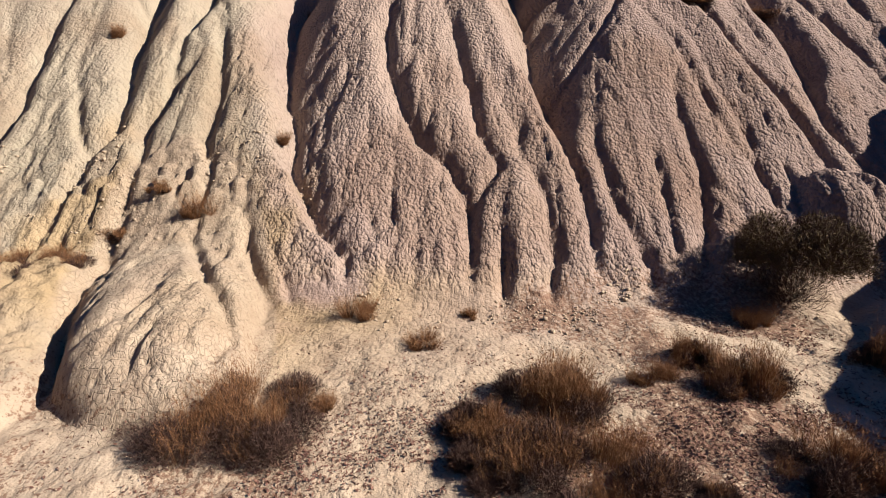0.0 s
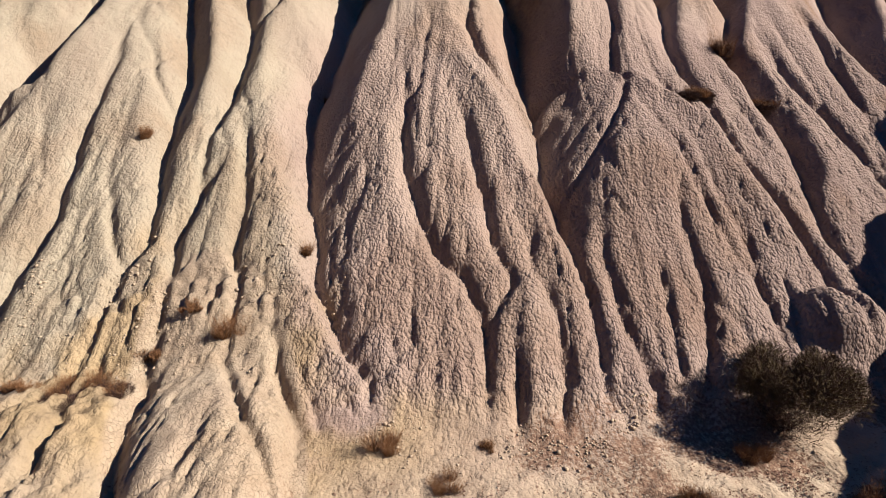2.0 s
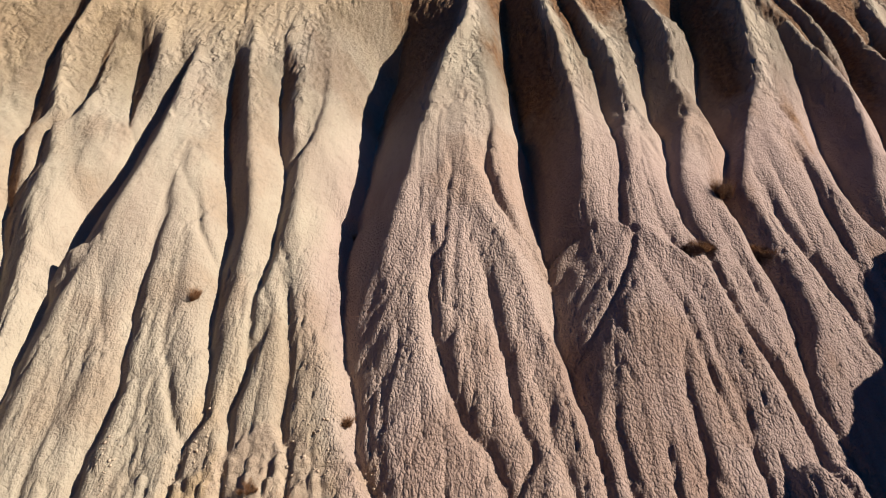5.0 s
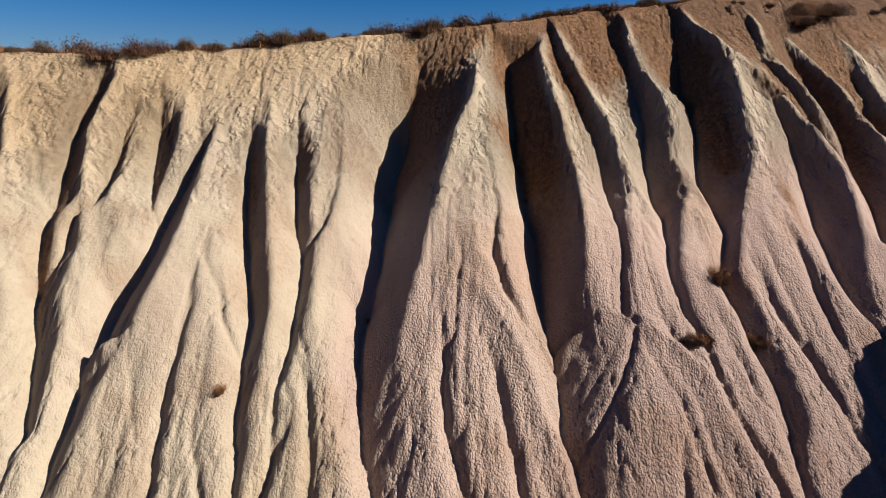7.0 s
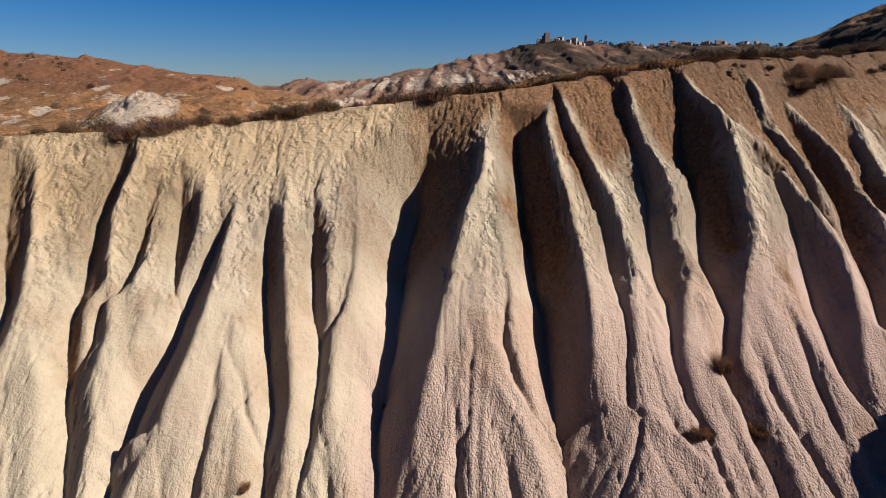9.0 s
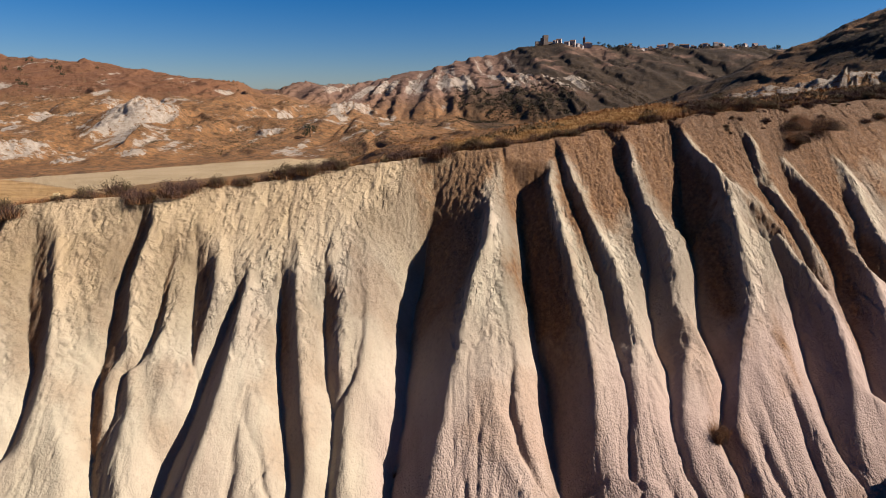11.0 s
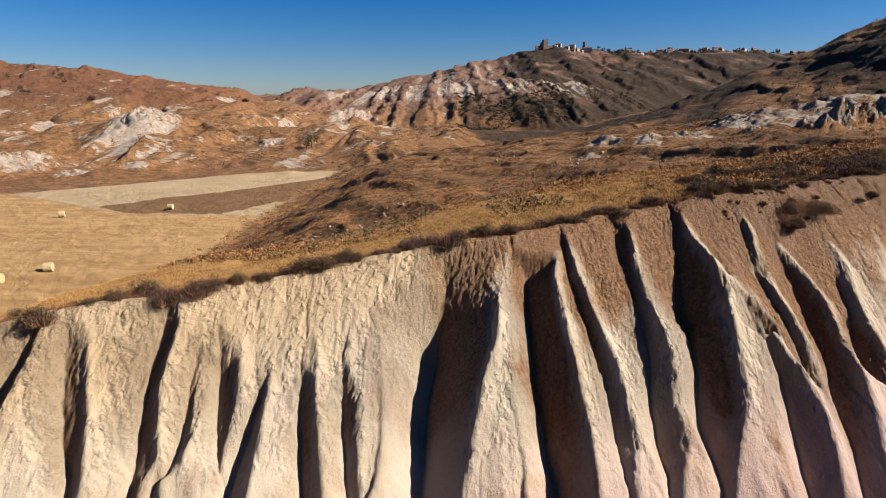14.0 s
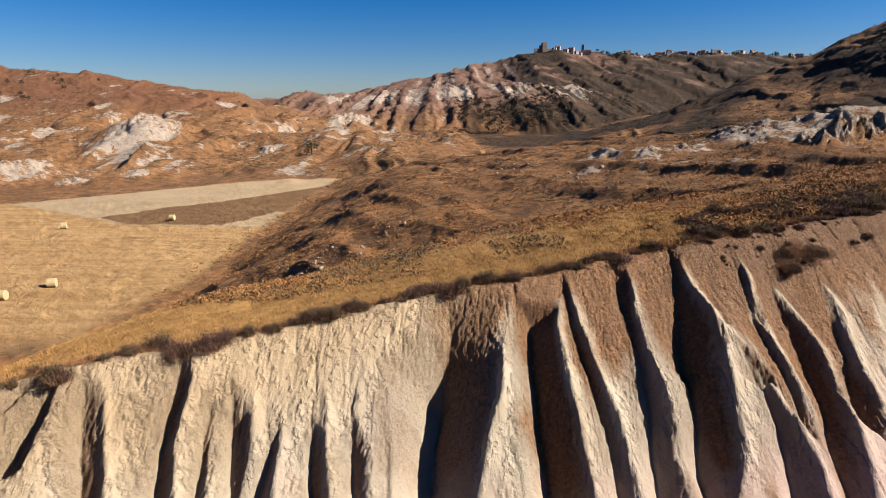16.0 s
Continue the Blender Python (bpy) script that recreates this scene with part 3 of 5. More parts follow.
crest("left pyramid", (17.4, -8.05, 0.20, 0.40, 0.08), (16.2, -8.06, 0.26, 0.60, 0.22), (15.4, -8.03, 0.30, 0.70, 0.26), (14.6, -8.00, 0.30, 0.75, 0.26), (13.6, -8.03, 0.32, 0.75, 0.22), (12.7, -8.12, 0.32, 0.70, 0.18), (11.9, -8.28, 0.32, 0.60, 0.14), (10.9, -8.66, 0.32, 0.50, 0.14), (9.8, -8.72, 0.32, 0.50, 0.10), (8.8, -8.7, 0.3, 0.4, 0.04))
crest("fifth rib", (18.9, -6.80, 0.26, 0.50, 0.10), (17.2, -6.42, 0.30, 0.60, 0.22), (15.5, -6.00, 0.32, 0.60, 0.22), (14.2, -5.66, 0.32, 0.50, 0.20), (13.4, -5.44, 0.32, 0.45, 0.18), (12.5, -5.23, 0.32, 0.40, 0.14), (11.6, -5.20, 0.3, 0.35, 0.05))
crest("sixth rib", (18.7, -4.95, 0.26, 0.30, 0.08), (16.9, -4.78, 0.28, 0.28, 0.12), (15.6, -4.70, 0.28, 0.24, 0.12), (14.5, -4.66, 0.25, 0.2, 0.04))
crest("seventh rib", (19.6, -4.42, 0.26, 0.70, 0.10), (17.2, -4.12, 0.30, 0.80, 0.22), (15.8, -4.05, 0.32, 0.80, 0.22), (14.8, -4.15, 0.32, 0.70, 0.14), (14.0, -4.28, 0.3, 0.5, 0.04))

def crested(x, y):
    """Height of the sharp ridges over the slope, and how near a place is to a ridge line."""
    wx = x + 0.05 * fbm(x * 0.9, y * 0.7, 3, 15) + 0.02 * fbm(x * 4, y * 3, 2, 19)
    z, near = np.zeros_like(x), np.zeros_like(x)
    for name, s in CRESTS:
        sel = (y > s[0, 0] - 0.6) & (y < s[-1, 0] + 0.6)
        if not sel.any():
            continue
        yy = y[sel]
        cx, wl, wr, h = (np.interp(yy, s[:, 0], s[:, i]) for i in (1, 2, 3, 4))
        ends = step(s[0, 0] - 0.5, s[0, 0] + 0.6, yy) * step(s[-1, 0] + 0.5, s[-1, 0] - 0.5, yy)
        dx = wx[sel] - cx
        t = np.where(dx < 0, -dx / wl, dx / wr)
        z[sel] = np.maximum(z[sel], h * ends * np.clip(1 - t, 0, 1) ** 1.4)
        near[sel] = np.maximum(near[sel], ends * np.clip(1.25 - 0.8 * t, 0, 1))
    return z, near


def carved(x, y):
    """How far the gullies cut below the slope, and how close to a gully floor a place lies."""
    wx = x + 0.07 * fbm(x * 0.9, y * 0.7, 3, 5) + 0.025 * fbm(x * 4, y * 3, 2, 9)
    cut = np.zeros_like(x)
    for name, lp, rp, s in GULLIES:
        sel = (y > s[0, 0] - 0.8) & (y < s[-1, 0] + 2.7)
        if not sel.any():
            continue
        yy, xx = y[sel], wx[sel]
        gx, wl, wr, d = (np.interp(yy, s[:, 0], s[:, i]) for i in (1, 2, 3, 4))
        d = d * DEEP * step(s[0, 0] - 0.7, s[0, 0] + 0.1, yy) * (1 - step(s[-1, 0], s[-1, 0] + (0.9 if s[-1, 0] < 17 else 2.6), yy))
        upper = step(12, 16, yy)
        d = d * (1 + 0.22 * upper)
        wl, wr = wl * (1.15 + 0.8 * upper), wr * 1.2
        bound = np.zeros(len(yy))
        for _, r in (() if MINOR & set(name.split()) else CRESTS):
            gap = np.interp(yy, r[:, 0], r[:, 1]) - gx
            hold = step(r[0, 0], r[0, 0] + 1.1, yy) * step(r[-1, 0] + 0.5, r[-1, 0] - 0.2, yy) * step(0.05, 0.25, gap) * step(1.9, 1.35, gap / wr)
            wr, bound = wr + hold * (gap - wr), np.maximum(bound, hold)
        if name in STEEP:
            d = np.maximum(d, STEEP[name] * wr * step(9.0, 10.5, yy) * step(21.6, 17.6, yy))
        else:
            left = gx.mean() < -2.2 and name not in DARK
            low = (0.95 if left else 0.88) * step(s[-1, 0] + 0.9, s[-1, 0] - 0.5, yy) * step(s[0, 0] - 0.2, s[0, 0] + 0.8, yy)
            top = 1.5 if name in DARK else 1.2 - (0.12 if left else 0.15) * step(14.5, 17.0, yy)
            d = np.clip(d, bound * low * wr, top * wr)
        dx = xx - gx
        t = np.where(dx < 0, -dx / wl, dx / wr)
        c = d * np.where(dx < 0, np.clip(1 - t, 0, 1) ** (lp + 0.4 * upper), np.clip(1 - t, 0, 1) ** (1.08 * np.maximum(0.95, rp - 0.1 * upper)))
        cut[sel] = smax(cut[sel], c, 0.05)
    return cut


DEEP = 1.15
SLOPE = (7.546, 0.048, 8.023, -0.166, 0.048, -0.570, -0.460, 0.413, -0.019, -0.393)


def slope_face(x, y):
    """The face of the slope over the ridges, as a cubic in x and y."""
    u, v = x / 10, (y - 14) / 10
    a = SLOPE
    return (a[0] + a[1] * u + a[2] * v + a[3] * u * u + a[4] * u * v + a[5] * v * v
            + a[6] * u ** 3 + a[7] * u * u * v + a[8] * u * v * v + a[9] * v ** 3)


# bulges of the slope: x, y, radius, height
BULGES = ((14.0, 22.1, 1.9, -0.50), (0.1, 16.9, 1.9, 0.32), (9.1, 19.6, 1.3, 0.38), (6.3, 14.0, 1.9, -0.28), (-8.1, 12.5, 0.9, 0.36), (14.0, 22.1, 1.9, -0.36), (-3.8, 13.4, 1.3, -0.30), (7.3, 18.5, 0.9, 0.30), (4.6, 20.3, 1.3, -0.22), (-1.5, 20.6, 1.3, 0.28), (8.9, 20.7, 0.9, 0.24), (4.9, 19.0, 0.9, -0.23), (-2.7, 15.8, 0.9, 0.29), (2.8, 14.7, 0.9, 0.28), (1.5, 9.7, 0.9, -0.26), (3.5, 10.8, 0.9, 0.26), (1.3, 18.2, 0.9, 0.23), (9.1, 12.6, 2.6, -0.17))


def bulged(x, y):
    z = 0.0
    for bx, by, br, bh in BULGES:
        z = z + bh * np.exp(-((x - bx) ** 2 + (y - by) ** 2) / (2 * br * br))
    return z


def rim_line(x):
    xs = (-40, -24, -19, -15.5, -12, -9, -5, 0.5, 4, 10, 15, 18, 24, 40)
    y = np.interp(x, xs, (10, 14.8, 17.0, 18.4, 19.6, 20.8, 22.5, 23.7, 24.4, 25.7, 27.4, 28.7, 30.4, 36))
    z = np.interp(x, xs, (4, 10.4, 11.97, 12.63, 12.7, 12.91, 13.4, 13.98, 14.5, 15.25, 15.56, 15.73, 16.3, 17.2))
    return y + 0.18 * fbm(x * 0.5, x * 0 + 3, 3, 21), z


def hills(x, y, p, at, width, bearings, heights, rough, scale, sharp, seed, long=6.0):
    """A range of hills that crests at the depth at, with its heights by bearing, cut by ravines."""
    top = np.interp(p, bearings, heights)
    r = (y - at * (1 + 0.05 * fbm(x / 120, y / 400, 2, seed))) / width
    body = np.where(r < 0, np.clip(1 + r, 0, 1) ** sharp, np.clip(1 - 0.35 * r, 0.3, 1))
    ravine = np.abs(fbm(x / scale + 0.3 * fbm(x / scale, y / scale, 2, seed + 9), y / scale / long, 4, seed + 3))
    lift = np.clip(4 * body * (1.25 - body), 0, 1)
    return -10 + (top + 10) * body + rough * (np.clip(0.6 - ravine, 0, 1) - 0.35) * lift


def far_land(x, y):
    """The valley with its field, the hills round it and the town's hill."""
    yy = np.maximum(y, 20.0)
    p = 784 + 982 * x / yy                       # bearing
    n2 = fbm(x / 14, y / 14, 4, 37)
    z = -6.0 - 0.02 * np.clip(y - 80, 0, 200) + 0.0 * x
    # spur behind the rim
    flank = step(-50, -8, x + 3 * fbm(x / 25, y / 25, 3, 41)) * 14.5 + 0.13 * np.clip(x, -10, 120)
    fold = np.abs(fbm((x + 0.5 * y) / 16, (y - 0.5 * x) / 60, 3, 77))
    flank = flank * (1 - 0.3 * step(105, 260, y)) + 0.5 * n2 + 2.2 * (np.clip(0.6 - fold, 0, 1) - 0.3) * step(-44, -30, x) * step(34, 55, y)
    dip = -0.6 * step(33, 70, y) * (1 - step(80, 140, x))
    spur = z + np.maximum(flank + dip, 0) * (1 - 0.75 * step(160, 300, y))
    z = np.where(x > -54, spur, z)
    z = smax(z, hills(x, y, p, 310, 130, (-900, -300, 0, 130, 250, 380, 520, 640, 800, 860, 930), (36, 18, 5, 3, 11, 5, 1, 6, 1, -7, -14), 8, 36, 0.8, 50), 2)
    z = smax(z, hills(x, y, p, 560, 260, (-900, -200, 80, 210, 300, 430, 480, 560, 700), (66, 56, 56, 52, 42, 29, 18, 8, -10), 11, 45, 0.9, 60), 3)
    z = smax(z, hills(x, y, p, 760, 260, (300, 440, 560, 600, 680, 760, 860, 1000, 1100, 1200), (-5, 20, 35, 30, 34, 42, 46, 40, 24, -10), 8, 15, 0.6, 70, 45.0), 3)
    z = smax(z, hills(x, y, p, 1400, 560, (560, 640, 760, 800, 900, 940, 1020, 1100, 1250, 1400, 1700), (2, 46, 80, 94, 124, 134, 130, 129, 126, 120, 122), 10, 36, 0.7, 80, 40.0), 6)
    z = smax(z, hills(x, y, p, 330, 250, (850, 1000, 1150, 1300, 1400, 1480, 1568, 1750, 2200), (-24, -2, 14, 36, 46, 60, 75, 99, 121), 3, 22, 1.25, 90), 4)
    z = z + step(35, 60, y) * (0.22 * fbm(x / 2.6, y / 2.6, 3, 81) * step(220, 120, y) + 0.9 * fbm(x / 14, y / 14, 4, 83, 0.6) * step(90, 200, y) * step(-3.5, 1.0, z))
    # pale hillocks at the valley's edge and the bluff on the right
    for hx, hy, hr, hh in HILLOCKS:
        d = np.hypot(x - hx, (y - hy) * 0.8) / hr
        z = z + hh * np.clip(1 - d, 0, 1) ** 1.2 * (0.9 - 0.6 * np.abs(fbm(x / hr * 3.5, y / hr * 1.6, 4, int(hr))))
    return z


# x, y, radius, height
HILLOCKS = ((-156, 292, 26, 9), (-168, 212, 20, 7), (-138, 203, 9, 4), (-120, 212, 7, 3), (-88, 282, 12, 4), (-84, 520, 30, 14),
            (-230, 330, 24, 6), (-60, 300, 10, 3), (53.5, 84.5, 4.2, 4.8), (57.5, 86, 3.4, 5.4), (61.5, 87, 4.0, 5.2), (67, 91, 6, 5), (74, 95, 7, 5),
            (49, 93, 5, 2.4), (43, 106, 7, 2.2), (36, 104, 5, 1.5), (29, 108, 5, 1.2), (60, 112, 14, 3), (76, 118, 16, 4), (22, 93, 3, 0.8))


def ground_height(x, y):
    x, y = np.asarray(x, float), np.asarray(y, float)
    cut = carved(x, y)
    face = slope_face(np.clip(x, -20, 20), np.clip(y, 4, 30)) + bulged(x, y) - cut + 0.8 * crested(x, y)[0]
    face = face + np.clip(y - 30, 0, 50) * 0.7
    ry, rz = rim_line(x)
    short = rz + 0.3 - slope_face(np.clip(x, -20, 20), np.clip(ry, 4, 30)) - bulged(x, ry)
    face = face + np.clip(short, 0, 5) * step(6.5, 0.3, ry - y) * np.maximum(step(2, 6, x), step(-8, -12, x))
    ribs = np.abs(fbm((x + 0.10 * (ry - y) * np.sign(x)) * 0.75 + 0.2 * fbm(x * 0.5, y * 0.3, 2, 43), y * 0.10, 3, 45))
    face = face - 0.06 * np.clip(0.42 - ribs, 0, 1) * step(6.5, 1.5, ry - y) * step(-0.4, 0.8, ry - y)
    foot = 1.2 + 0.085 * (np.clip(y, -10, 9) - 4.6) + 0.05 * fbm(x * 0.8, y * 0.8, 4, 3)
    hump = 1 - np.abs((x + 3.04 + 0.30 * (y - 5.5)) / 1.25) ** 2.8 - np.abs((y - 6.55) / 2.45) ** 2.4
    hump = np.where(hump > 0, 0.98 + 1.02 * np.sqrt(np.maximum(hump, 0)), -5)
    side = 1 - np.abs((x + 6.0 + 0.15 * (y - 5.5)) / 2.2) ** 5 - np.abs((y - 6.0) / 2.6) ** 2.2
    hump = np.maximum(hump, np.where(side > 0, 1.12 + (0.56 + 0.30 * step(5.2, 6.2, y)) * np.sqrt(np.maximum(side, 0)), -5))
    low = smax(foot, np.where(hump > -4, hump - np.minimum(cut, 0.5), -5), 0.06)
    z = smax(face, low, 0.22)
    # shaded spur that closes the draw
    edge = np.interp(y, (-30, 2, 4.3, 5, 5.7, 6.6, 7.6, 8.3, 9.5, 10.8, 12, 14), (7.0, 4.6, 4.6, 4.85, 5.4, 6.5, 6.95, 7.35, 8.6, 9.7, 11.0, 15))
    edge = edge + 0.35 * fbm(x * 0.7, y * 0.7, 3, 71)
    spur = np.interp(y, (6, 7.6, 8.5, 9.5, 10.8, 12.5, 14), (1.0, 1.5, 2.2, 3.0, 4.0, 5.5, 6.5)) + np.clip((x - edge) * 1.3, -6, np.interp(y, (4, 6.3, 8, 13), (2.1, 2.1, 2.9, 3.3))) * (1 - 0.9 * step(12, 16, y)) + 0.15 * fbm(x * 1.1, y * 1.1, 4, 73)
    z = smax(z, np.where(y < 17, spur, -5), 0.25)
    # grey knoll at the mouth of the draw
    knoll = 1 - ((x - 5.95) / 0.75) ** 2 - ((y - 8.15) / 0.62) ** 2
    z = np.where(knoll > 0, smax(z, 2.1 + 0.75 * np.sqrt(np.maximum(knoll, 0)) + 0.03 * fbm(x * 3, y * 3, 3, 75), 0.12), z)
    tilt = np.interp(x, (-20, -8, 0, 8, 20), (-0.12, -0.14, 0.0, 0.05, 0.02))
    top = rz + tilt * np.clip(y - ry, -1, 6) + 0.08 * fbm(x * 0.6, y * 0.6, 4, 13)
    land = far_land(x, y)
    top = top + (land - top) * step(5, 34, y - ry)
    z = np.where(y > ry - 6, smin(z, top, 0.12), z)
    w = step(0.1, 1.3, y - ry)
    z = z + (top - z) * w
    # unseen rise behind the camera, added to cut the sky light on the slope
    z = z + 46 * step(-14, -62, y) * (1 + 0.12 * fbm(x / 30, y / 30, 3, 131))
    return z


# ---- building helpers ----
def part(name, bm, material, parent=None, label=""):
    mesh = bpy.data.meshes.new(name)
    bm.to_mesh(mesh)
    bm.free()
    mesh.materials.append(material)
    ob = new(name, mesh)
    ob.parent = parent
    if label:
        ob["label"] = label
    return ob


def mesh_from_arrays(name, co, faces, material, smooth=True):
    """A mesh from vertex and face arrays (all faces with the same number of corners)."""
    mesh = bpy.data.meshes.new(name)
    k = faces.shape[1]
    mesh.vertices.add(len(co))
    mesh.vertices.foreach_set("co", np.ascontiguousarray(co, dtype=np.float32).ravel())
    mesh.loops.add(faces.size)
    mesh.loops.foreach_set("vertex_index", np.ascontiguousarray(faces, dtype=np.int32).ravel())
    mesh.polygons.add(len(faces))
    mesh.polygons.foreach_set("loop_start", np.arange(0, faces.size, k, dtype=np.int32))
    if smooth:
        mesh.polygons.foreach_set("use_smooth", np.ones(len(faces), dtype=bool))
    mesh.materials.append(material)
    mesh.update(calc_edges=True)
    return mesh


def sheet(name, X, Y, Z, material, drop=None, **paint):
    rows, cols = X.shape
    i = np.arange(rows * cols).reshape(rows, cols)
    q = np.stack([i[:-1, :-1], i[:-1, 1:], i[1:, 1:], i[1:, :-1]], -1).reshape(-1, 4)
    if drop is not None:
        inside = drop.ravel()
        q = q[~inside[q].all(1)]
    used = np.zeros(rows * cols, bool)
    used[q.ravel()] = True
    index = np.cumsum(used) - 1
    co = np.stack([X.ravel(), Y.ravel(), Z.ravel()], -1)[used]
    mesh = mesh_from_arrays(name, co, index[q], material)
    for key, value in paint.items():
        layer = mesh.attributes.new(key, "FLOAT", "POINT")
        layer.data.foreach_set("value", np.ascontiguousarray(np.broadcast_to(value, X.shape).ravel()[used], dtype=np.float32))
    return new(name, mesh)


# ---- the eroded slope ----
NEAR = (-24.0, 26.0, 1.0, 33.0)
gy_line = [NEAR[2]]
while gy_line[-1] < NEAR[3]:
    gy_line.append(gy_line[-1] + 0.028 + 0.0014 * max(0.0, gy_line[-1] - 5))
gx, gy = np.meshgrid(np.arange(NEAR[0], NEAR[1] + 0.01, 0.046), np.array(gy_line))
gz = ground_height(gx, gy)
cut = carved(gx, gy)
rim_y, rim_z = rim_line(gx)
on_face = 1 - step(-0.25, 0.1, gy - rim_y)


def box_blur(a, k):
    """Mean over 2k + 1 neighbours along each row."""
    c = np.cumsum(np.pad(a, ((0, 0), (k + 1, k)), mode="edge"), axis=1)
    return (c[:, 2 * k + 1:] - c[:, :-2 * k - 1]) / (2 * k + 1)


def rain_carved(Y, Z, dx, where, passes, rate, spread):
    """Lets water run down the slope, row by row, and cut rills where it gathers."""
    Z = Z.copy()
    dy = np.diff(Y[:, 0])
    for k in range(passes):
        area = np.zeros_like(Z)
        flow = np.zeros(Z.shape[1])
        for j in range(len(Z) - 1, 0, -1):
            flow = flow + dy[j - 1] * where[j]
            area[j] = flow
            d, side = dy[j - 1], math.hypot(dy[j - 1], dx)
            down = np.clip((Z[j] - Z[j - 1]) / d, 1e-3, None) ** 5
            west, east = np.zeros_like(down), np.zeros_like(down)
            west[1:] = np.clip((Z[j, 1:] - Z[j - 1, :-1]) / side, 1e-3, None) ** 5
            east[:-1] = np.clip((Z[j, :-1] - Z[j - 1, 1:]) / side, 1e-3, None) ** 5
            share = flow / (down + west + east)
            flow = share * down
            flow[:-1] += (share * west)[1:]
            flow[1:] += (share * east)[:-1]
        power = np.sqrt(np.minimum(area, 40.0))
        power[:, 1:-1] = 0.25 * power[:, :-2] + 0.5 * power[:, 1:-1] + 0.25 * power[:, 2:]
        Z = Z - where * rate * np.clip(power - box_blur(power, 14), -1.2, 3.0)
        soft = Z.copy()
        soft[:, 1:-1] += spread * (Z[:, :-2] + Z[:, 2:] - 2 * Z[:, 1:-1])
        soft[1:-1] += 0.4 * spread * (Z[:-2] + Z[2:] - 2 * Z[1:-1])
        Z = Z + where * (soft - Z)
    return Z


wet = on_face * step(0.10, 0.6, gz - (1.2 + 0.085 * (gy - 4.6)))
gz = gz + wet * 0.02 * fbm(gx * 2.2, gy * 1.4, 4, 201, 0.6)
wet = wet * (0.45 + 0.55 * step(11, 7, gz))
gz = rain_carved(gy, gz, 0.046, wet, 20, 0.0027, 0.08)
near_crest = crested(gx, gy)[1]
below_rim = rim_y - gy
above_foot = gz - (1.2 + 0.085 * (gy - 4.6))
on_foot = step(0.40, 0.08, above_foot)
patch = fbm(gx * 0.35, gy * 0.25, 4, 101)
# rills, crumbs and clods of the surface
warp_x = gx + 0.12 * fbm(gx * 0.8, gy * 0.5, 3, 7)
rills = np.abs(fbm(warp_x * 1.7, gy * 0.22, 3, 55))
cracks = np.abs(value_noise(warp_x * 5.2, gy * 0.55, 57) + 0.4 * value_noise(warp_x * 11, gy * 1.3, 58))
crumbs = fbm(gx * 5, gy * 5, 4, 61, 0.65)
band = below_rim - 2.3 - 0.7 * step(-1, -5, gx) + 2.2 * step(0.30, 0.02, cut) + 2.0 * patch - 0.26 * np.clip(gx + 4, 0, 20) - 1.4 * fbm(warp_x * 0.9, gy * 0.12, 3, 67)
soil_shade = step(2.2, -0.2, band) * (0.7 + 0.3 * crumbs) * on_face
# Mask of the gully sides turned from the sun.
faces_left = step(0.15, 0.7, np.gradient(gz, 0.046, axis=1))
soil_shade = soil_shade * (1 - 0.6 * step(-2, -5, gx))
# The brown also paints shade onto these gully sides.
soil_shade = soil_shade + 0.8 * faces_left * step(0.06, 0.5, cut + 0.12 * crumbs) * step(9.5, 4.5, below_rim + 1.5 * patch) * on_face
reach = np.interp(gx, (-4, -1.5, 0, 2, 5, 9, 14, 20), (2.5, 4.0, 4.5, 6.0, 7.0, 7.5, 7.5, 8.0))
soil_shade = soil_shade + 0.95 * step(-3.0, 0.5, gx + patch) * step(1.0, 0.35, below_rim / reach + 0.25 * patch + 0.12 * crumbs) * on_face
soil_shade = soil_shade * (1 - 0.92 * np.clip(near_crest + 0.25 * crumbs * step(0.1, 0.5, near_crest), 0, 1) * step(0.3, 2.2, below_rim))
soil_shade = np.clip(soil_shade + 0.25 * step(0.1, 0.7, fbm(gx * 0.5, gy * 0.5, 4, 107)) * on_face, 0, 1)
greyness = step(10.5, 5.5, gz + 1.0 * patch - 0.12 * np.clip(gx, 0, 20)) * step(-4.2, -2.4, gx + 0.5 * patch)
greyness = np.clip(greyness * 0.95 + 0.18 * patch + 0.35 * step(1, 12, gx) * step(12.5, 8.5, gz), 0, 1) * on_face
# Sunless gully sides are tinted grey-mauve as well, shade put into the colour.
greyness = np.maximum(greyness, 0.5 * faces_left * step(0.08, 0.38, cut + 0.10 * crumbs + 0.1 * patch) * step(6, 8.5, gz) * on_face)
lowland = step(8.2, 4.8, gz + 0.8 * patch)
gz = gz - on_face * (1 - on_foot) * (0.05 * (0.2 + 0.8 * step(0.7, 0.3, cut)) * np.clip(0.10 - rills, 0, 1) / 0.10 + (0.010 + 0.05 * lowland) * np.clip(0.09 - cracks, 0, 1) / 0.09)
gz = gz + on_face * (0.008 + 0.002 * soil_shade) * crumbs
fluting = np.abs(fbm(warp_x * 3.6, gy * 0.45, 3, 56))
high = on_face * step(7, 11, gz)
gz = gz - high * (0.030 * step(0.6, 0.25, cut) * np.clip(0.16 - fluting, 0, 1) / 0.16)
gz = gz + high * step(0.05, 0.35, cut + 0.1 * soil_shade) * 0.040 * fbm(gx * 8.0, gy * 5.5, 3, 68, 0.7)
nodules = np.abs(value_noise(gx * 10.3, gy * 7.1, 59)) + 0.5 * np.abs(value_noise(gx * 15, gy * 12, 60))
